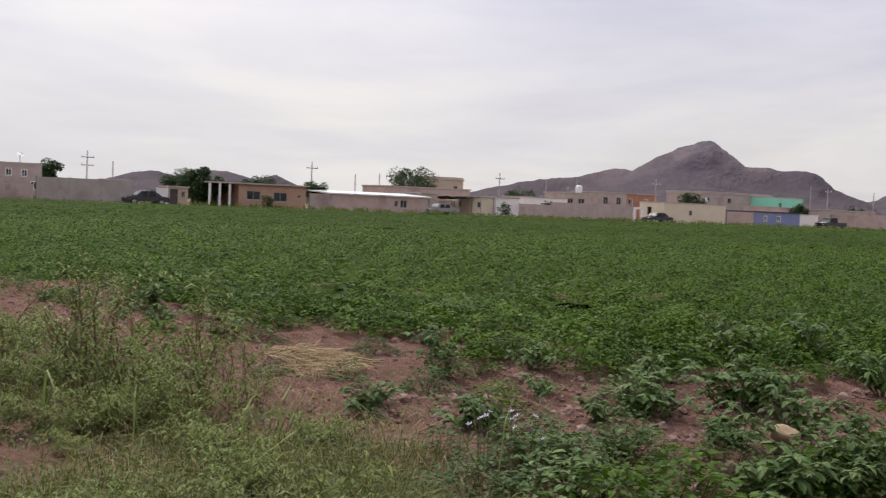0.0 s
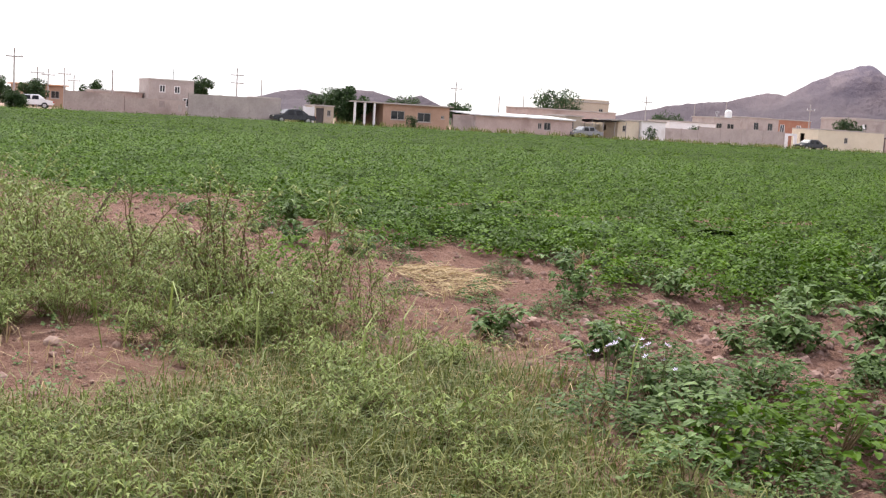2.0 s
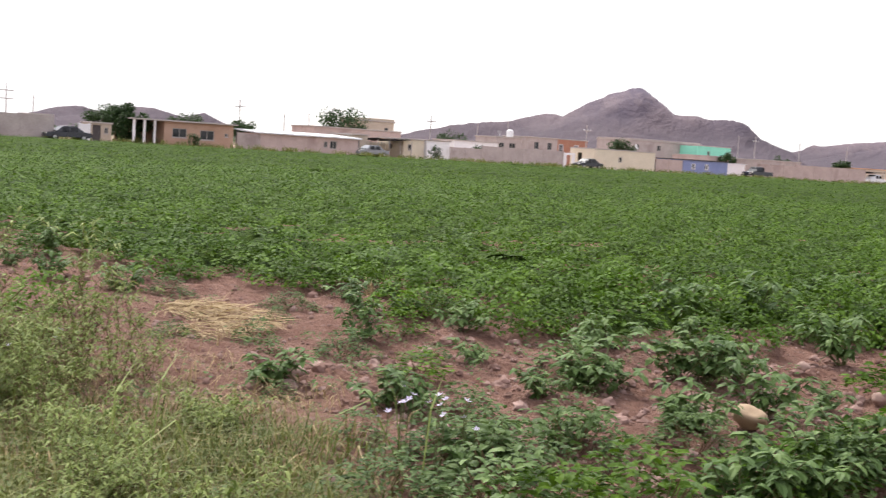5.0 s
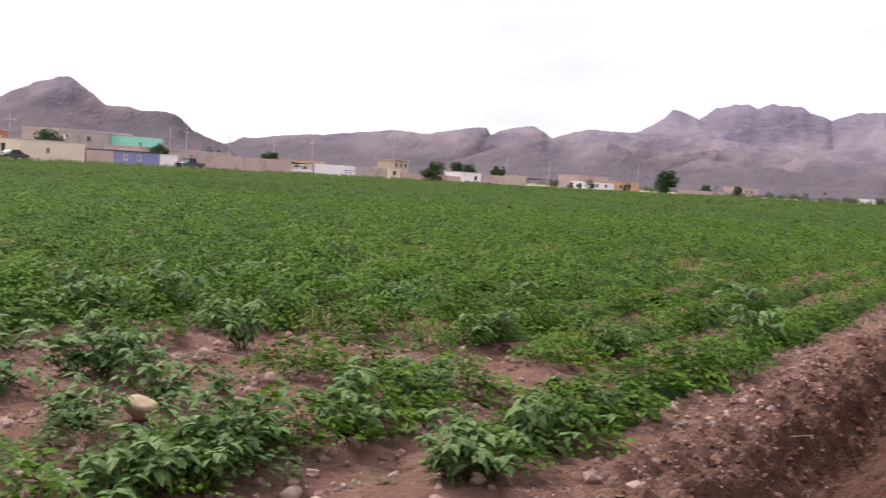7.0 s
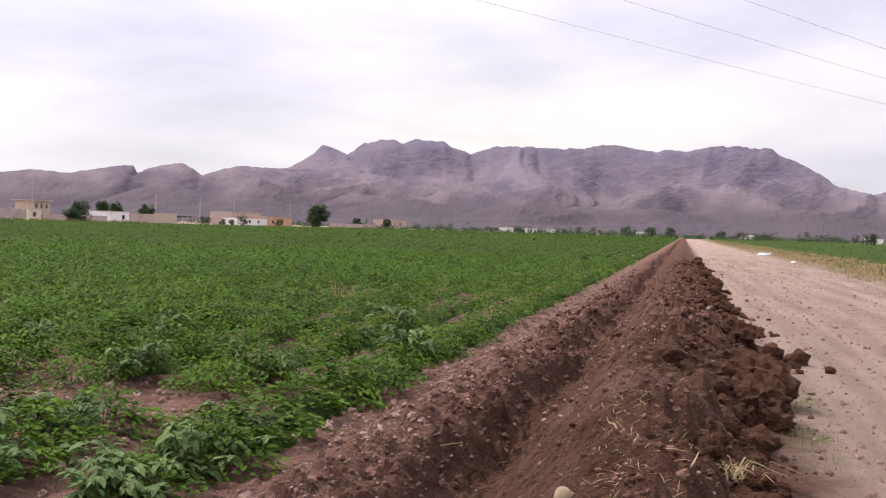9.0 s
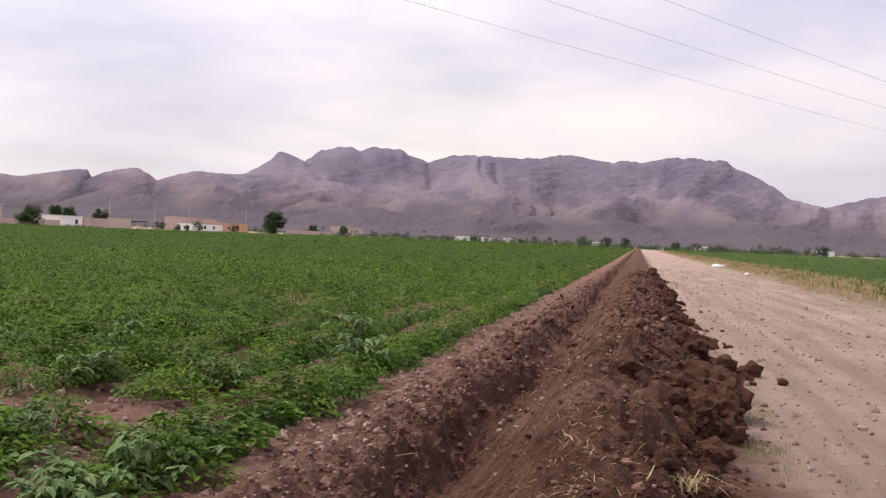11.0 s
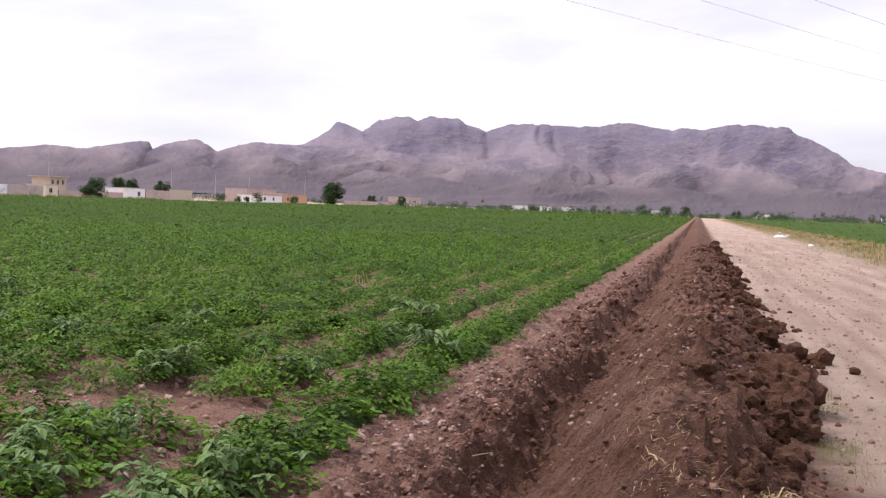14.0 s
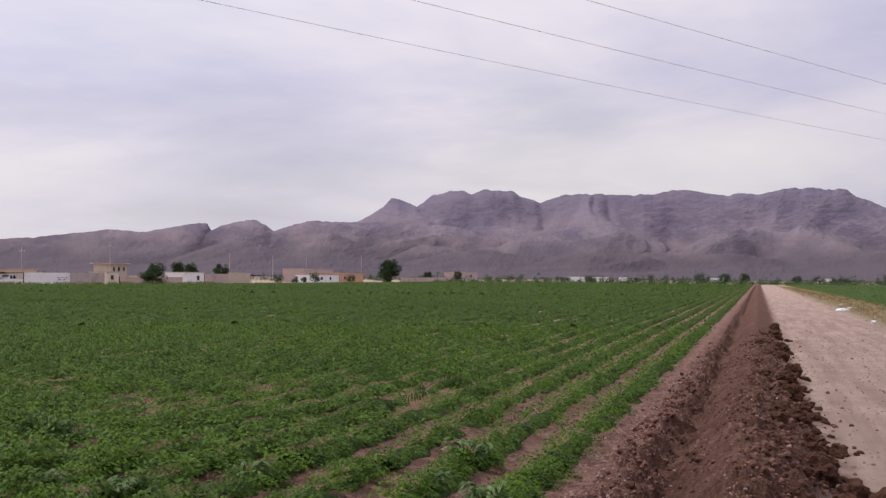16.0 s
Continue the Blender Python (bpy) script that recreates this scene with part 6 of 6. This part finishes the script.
house("house", "mint green painted upper house", -141, 152.0, 160.4, 6, 4.75, MINT, windows=((2.6, 3.1, 0.6, 0.9),), over=0.02)
yard_wall("pinkish block yard wall between houses", -121, 122.2, 127.6, 2.05, PINKWALL, 2.6)
house("house", "faded blue painted house with white framed windows", -121, 127.8, 137.2, 6, 2.1, BLUEWALL, roof=DOORM, windows=((1.7, 0.85, 0.8, 0.8), (4.5, 0.85, 0.8, 0.8)), trim=WHITE, over=0.15)
house("house", "pinkish low house with flat roof behind the blue house", -132, 143.0, 150.0, 6, 3.0, PINKWALL)
house("shed", "small white shed beside the blue house", -125, 140.0, 145.8, 4, 1.95, WHITE, roof=GALV)
car(-118.6, 141.2, 90, CARDARK, "dark pickup truck parked at the field edge", "pickup")
yard_wall("pale block yard wall along the field", -121, 144.0, 153.0, 2.3, PINKWALL, 3.0)
yard_wall("pale block yard wall along the field", -121.2, 153.2, 171.2, 2.5, PINKWALL, 4.5)
house("house", "low grey house behind the pale yard wall", -128, 153.0, 163.0, 6, 2.9, CONCRETE)
tree(-131, 148.0, 3.6, 4.0, 47, "dark green tree behind the yard wall")
tree(-136, 168.0, 4.0, 4.2, 48, "dark green tree behind the yard wall")
tree(-133, 181.0, 3.8, 4.0, 49, "dark green tree behind the yard wall")
shade_roof(-121, 172.0, 178.0, 4.0, 2.2, "dark lean-to stall with clutter beneath", TARP)
car(-121.5, 174.4, 88, CARWHITE, "white pickup truck parked under the stall", "pickup")
white_wall = yard_wall("bright white limewashed yard wall with faded blue sign bars", -121, 177.8, 191.8, 2.2, WHITE, 4.7)
for k, (a, z, w_) in enumerate(((9.9, 1.25, 0.5), (10.6, 1.2, 0.45), (11.2, 1.25, 0.6), (12.0, 1.2, 0.4), (12.6, 1.22, 0.5), (10.2, 0.85, 1.1), (11.7, 0.85, 0.9))):
    part("sign_bar", box(bmesh.new(), 0.004, a, z, 0.012, a + w_, z + 0.2), BLUEWALL, white_wall, "faded blue painted bar")
yard_wall("grey plastered yard wall", -121.2, 192.0, 204.0, 2.2, CONCRETE, 3.9)
house("house", "orange roofed low house behind the white wall", -128, 181.0, 192.0, 6, 2.6, BEIGE, roof=ORANGE)
house("house", "two-storey tan house with flat overhanging roof", -129, 219.5, 226.0, 4, 4.1, BEIGE, windows=((0.8, 2.6, 0.9, 0.9), (2.8, 2.6, 0.9, 0.9), (4.8, 2.6, 0.9, 0.9)), over=0.6)
house("house", "narrow cream house front with a dark window", -122, 206.2, 210.6, 4, 2.3, CREAM, windows=((1.4, 0.9, 1.2, 0.9),))
tree(-117, 213.0, 2.4, 3.6, 50, "low dark shrub before the tan house", trunk=0.1)
yard_wall("low pinkish yard wall", -122, 211.0, 237.5, 1.5, PINKWALL, 4.0)
tree(-121, 223.5, 4.6, 5.6, 51, "broad dark green tree beside the wall", trunk=0.1, n=2200)
tree(-136, 262.0, 5.2, 4.6, 52, "dark green tree behind the white house")
tree(-137, 271.0, 5.0, 4.4, 53, "dark green tree behind the white house")
tree(-135, 284.0, 4.8, 4.4, 54, "dark green tree behind the white house")
house("house", "small white house with a dark window", -122, 239.0, 248.0, 5, 2.45, WHITE, windows=((5.4, 0.8, 1.4, 1.0),))
yard_wall("pale block yard wall", -122, 248.3, 261.0, 2.3, PINKWALL, 4.2)
yard_wall("pale block yard wall", -122.2, 261.3, 274.0, 2.6, BEIGE, 4.2)
shade_roof(-122, 274.3, 286.0, 4.0, 2.1, "dark lean-to with a white edge", TARP, 5)
for k, (y, h_, w_) in enumerate(((280, 2.3, 3.4), (292, 1.7, 2.2), (298, 1.6, 2.0), (306, 2.9, 4.0), (336, 2.6, 3.2))):
    tree(-117.5, y, h_, w_, 60 + k, "dark round shrub at the village edge", trunk=0.08, n=900)
house("house", "long low white and cream house", -122, 318.0, 338.0, 6, 2.2, WHITE, windows=((5, 0.8, 1.6, 0.9), (12, 0.8, 1.6, 0.9)))
house("house", "orange painted house beside the white house", -122, 338.5, 361.0, 7, 2.8, ORANGE, windows=((4, 0.9, 1.8, 1.0), (12, 0.9, 1.8, 1.0)))
house("house", "pinkish house behind the orange house", -134, 340.0, 366.0, 7, 4.0, PINKWALL)
tree(-118, 376.0, 7.2, 8.4, 70, "large round dark green tree at the field edge", trunk=0.06, n=5200, leaf=0.5)
yard_wall("long low pinkish wall at the far end", -122, 402.0, 470.0, 1.7, PINKWALL, 8.0)
house("house", "pale stepped house at the far end of the village", -122, 492.0, 520.0, 8, 4.0, PINKWALL, windows=((6, 1.4, 2.0, 1.4), (16, 1.4, 2.0, 1.4)))
tree(-126, 452, 4.0, 4.5, 71, "yellow green tree by the far wall")
tree(-121, 480, 4.2, 5, 72, "yellow green tree by the far wall")

# poles and masts along the street
for x, y, h_, arms in ((-117, 10.3, 5.2, 1), (-140, 5.0, 4.2, 1), (-146, 11.0, 3.6, 1), (-141, 15.0, 4.3, 2), (-144, 16.5, 4.2, 1), (-148, 18.8, 4.5, 1), (-150, 20.2, 3.8, 1), (-120, 19.7, 4.0, 0), (-135, 36.2, 5.4, 2),
                       (-140, 40.6, 4.5, 0), (-128, 60.8, 5.4, 1), (-134, 69.8, 4.4, 0), (-136, 74.4, 4.7, 0), (-128, 87.9, 5.4, 1), (-146, 109.0, 5.6, 0), (-130, 116.8, 5.9, 1), (-150, 118.0, 6.2, 0), (-146, 168, 6.8, 0),
                       (-132, 156.0, 6.4, 1), (-134, 170.0, 6.0, 0), (-136, 186.0, 6.2, 0), (-134, 196.0, 6.6, 1), (-136, 231.0, 8.4, 1), (-140, 300.0, 7.4, 0), (-140, 330.0, 7.4, 0), (-138, 352.0, 7.0, 0), (-136, 400.0, 9.0, 0)):
    utility_pole(x, y, h_, arms, "tall pale utility pole with a crossarm" if arms else "plain pale utility pole behind the houses")
mast(-124, 26.5, 3.69, 1.1)
mast(-150, 9.5, 2.74, 1.2)
mast(-138, 107.0, 3.85, 0.9)
dish = thing("satellite_dish", (-121.6, 118.6, 2.895), "grey satellite dish on the cream house roof", "satellite dish", turn=20)
bm = bmesh.new()
bmesh.ops.create_uvsphere(bm, u_segments=16, v_segments=8, radius=0.45)
bmesh.ops.delete(bm, geom=[v for v in bm.verts if v.co.x > -0.2], context="VERTS")
bmesh.ops.solidify(bm, geom=bm.faces[:], thickness=0.02)
part("bowl", bm, PLASTIC, dish).matrix_basis = pose(0.4, 0, 0.75, 0, -20, 0)
part("bracket", rod(bmesh.new(), (0, 0, 0), (0, 0, 0.7), 0.03, 0.03, 8), RIM, dish)

# small round trees along the far end of the field and beside the road's far end
far_rng = np.random.RandomState(77)
for k in range(30):
    y = far_rng.uniform(436, 560)
    x = -112 + 190 * (k + far_rng.uniform(0, 1)) / 30
    if abs(x - 3) > 8:
        h_ = far_rng.uniform(2.2, 4.4)
        tree(x, y, h_, h_ * far_rng.uniform(0.9, 1.5), 400 + k, "small dark green tree at the far end of the field", trunk=0.1, n=260, leaf=0.5)

# scrub along the walls and the far plain
n = 620
tufts("wall_foot_weeds", "weeds along the foot of the yard walls", rng.uniform(-119.5, -112.5, n), rng.uniform(14, 240, n), 1.6, GRASS, "weeds")
bush_t = [crop_template(rng, 34, 1.6, 1.1, 0.6, False) for _ in range(5)]


def scrub(name, label, X, Y, S):
    pick, pieces = rng.randint(0, 5, len(X)), []
    for k in range(5):
        s = pick == k
        pieces.append(scatter(bush_t[k], np.stack([X[s], Y[s], np.zeros(s.sum())], 1), rng.uniform(0, 6.28, s.sum()), S[s]))
    return tagged(new(name, fast_mesh(name, *joined(pieces), TREE)), label, "scrub", kind="stuff")


n = 900
Y = rng.uniform(430, 1300, n)
scrub("far_scrub", "dark scrub and hedges on the far plain", Y * np.tan(np.radians(rng.uniform(-20, 16, n))), Y, rng.uniform(0.5, 1.5, n) * np.where(rng.uniform(0, 1, n) > 0.85, 1.8, 1.0))
n = 560
Y = rng.uniform(428, 470, n)
scrub("field_end_hedge", "uneven green hedge along the far end of the field", rng.uniform(-120, 60, n), Y, rng.uniform(0.3, 1.05, n))
n = 700
Y = rng.uniform(20, 560, n)
scrub("village_scrub", "dark trees and scrub behind the village", rng.uniform(-420, -165, n), Y, rng.uniform(0.5, 1.7, n))
for k, (x, y, h_, w_) in enumerate(((-20, 455, 4.2, 6.5), (-12, 458, 4.2, 5.5), (-5, 456, 4.2, 5), (14, 470, 3.2, 5), (22, 472, 3.4, 6), (31, 474, 3.0, 6), (44, 300, 3.0, 4.5), (-64, 470, 2.8, 5), (-48, 480, 2.6, 5), (58, 480, 2.8, 6))):
    tree(x, y, h_, w_, 80 + k, "dark round tree on the far plain", n=900, leaf=0.5, trunk=0.12)
for k, (x, y) in enumerate(((-92, 640), (-80, 650), (-66, 655), (40, 700), (-20, 720), (100, 640))):
    house("shed", "small far white farm building", x, y, y + 9, 8, 2.6, WHITE, windows=((3, 1.0, 1.2, 1.0),))

# ---- cables over the road ----
def cable(p, q, sag, label):
    cu = bpy.data.curves.new("overhead_cable", "CURVE")
    cu.dimensions, cu.bevel_depth, cu.bevel_resolution = "3D", 0.0075, 2
    sp = cu.splines.new("POLY")
    n_ = 48
    sp.points.add(n_)
    for k in range(n_ + 1):
        t = k / n_
        c = Vector(p).lerp(Vector(q), t)
        sp.points[k].co = (c.x, c.y, c.z - 4 * sag * t * (1 - t), 1)
    cu.materials.append(WIRE)
    return tagged(new("overhead_cable", cu), label, "cable", "overhead cables")


for off in (29.3, 24.7, 21.0):
    foot, along = Vector((-0.857 * off, 0.515 * off, 0)), Vector((0.511, 0.860, 0))
    cable(foot - along * 30 + Vector((0, 0, 11)), foot + along * 150 + Vector((0, 0, 11)), 1.4, "thin grey power cable high over the farm road")

# litter and pebbles on the verge
for k, (x, y, s) in enumerate(((5.1, 80, 0.3), (5.45, 81, 0.2), (5.9, 84, 0.18), (5.3, 60, 0.12), (6.2, 96, 0.2))):
    ob = part("litter", lump(90 + k, s, (1, 0.8, 0.5), 0.6, 2, 0.3), PLASTIC)
    ob.matrix_basis = pose(x, y, lie(x, y) + s * 0.2)
    tagged(ob, "crumpled white litter on the road verge", "litter", "litter")
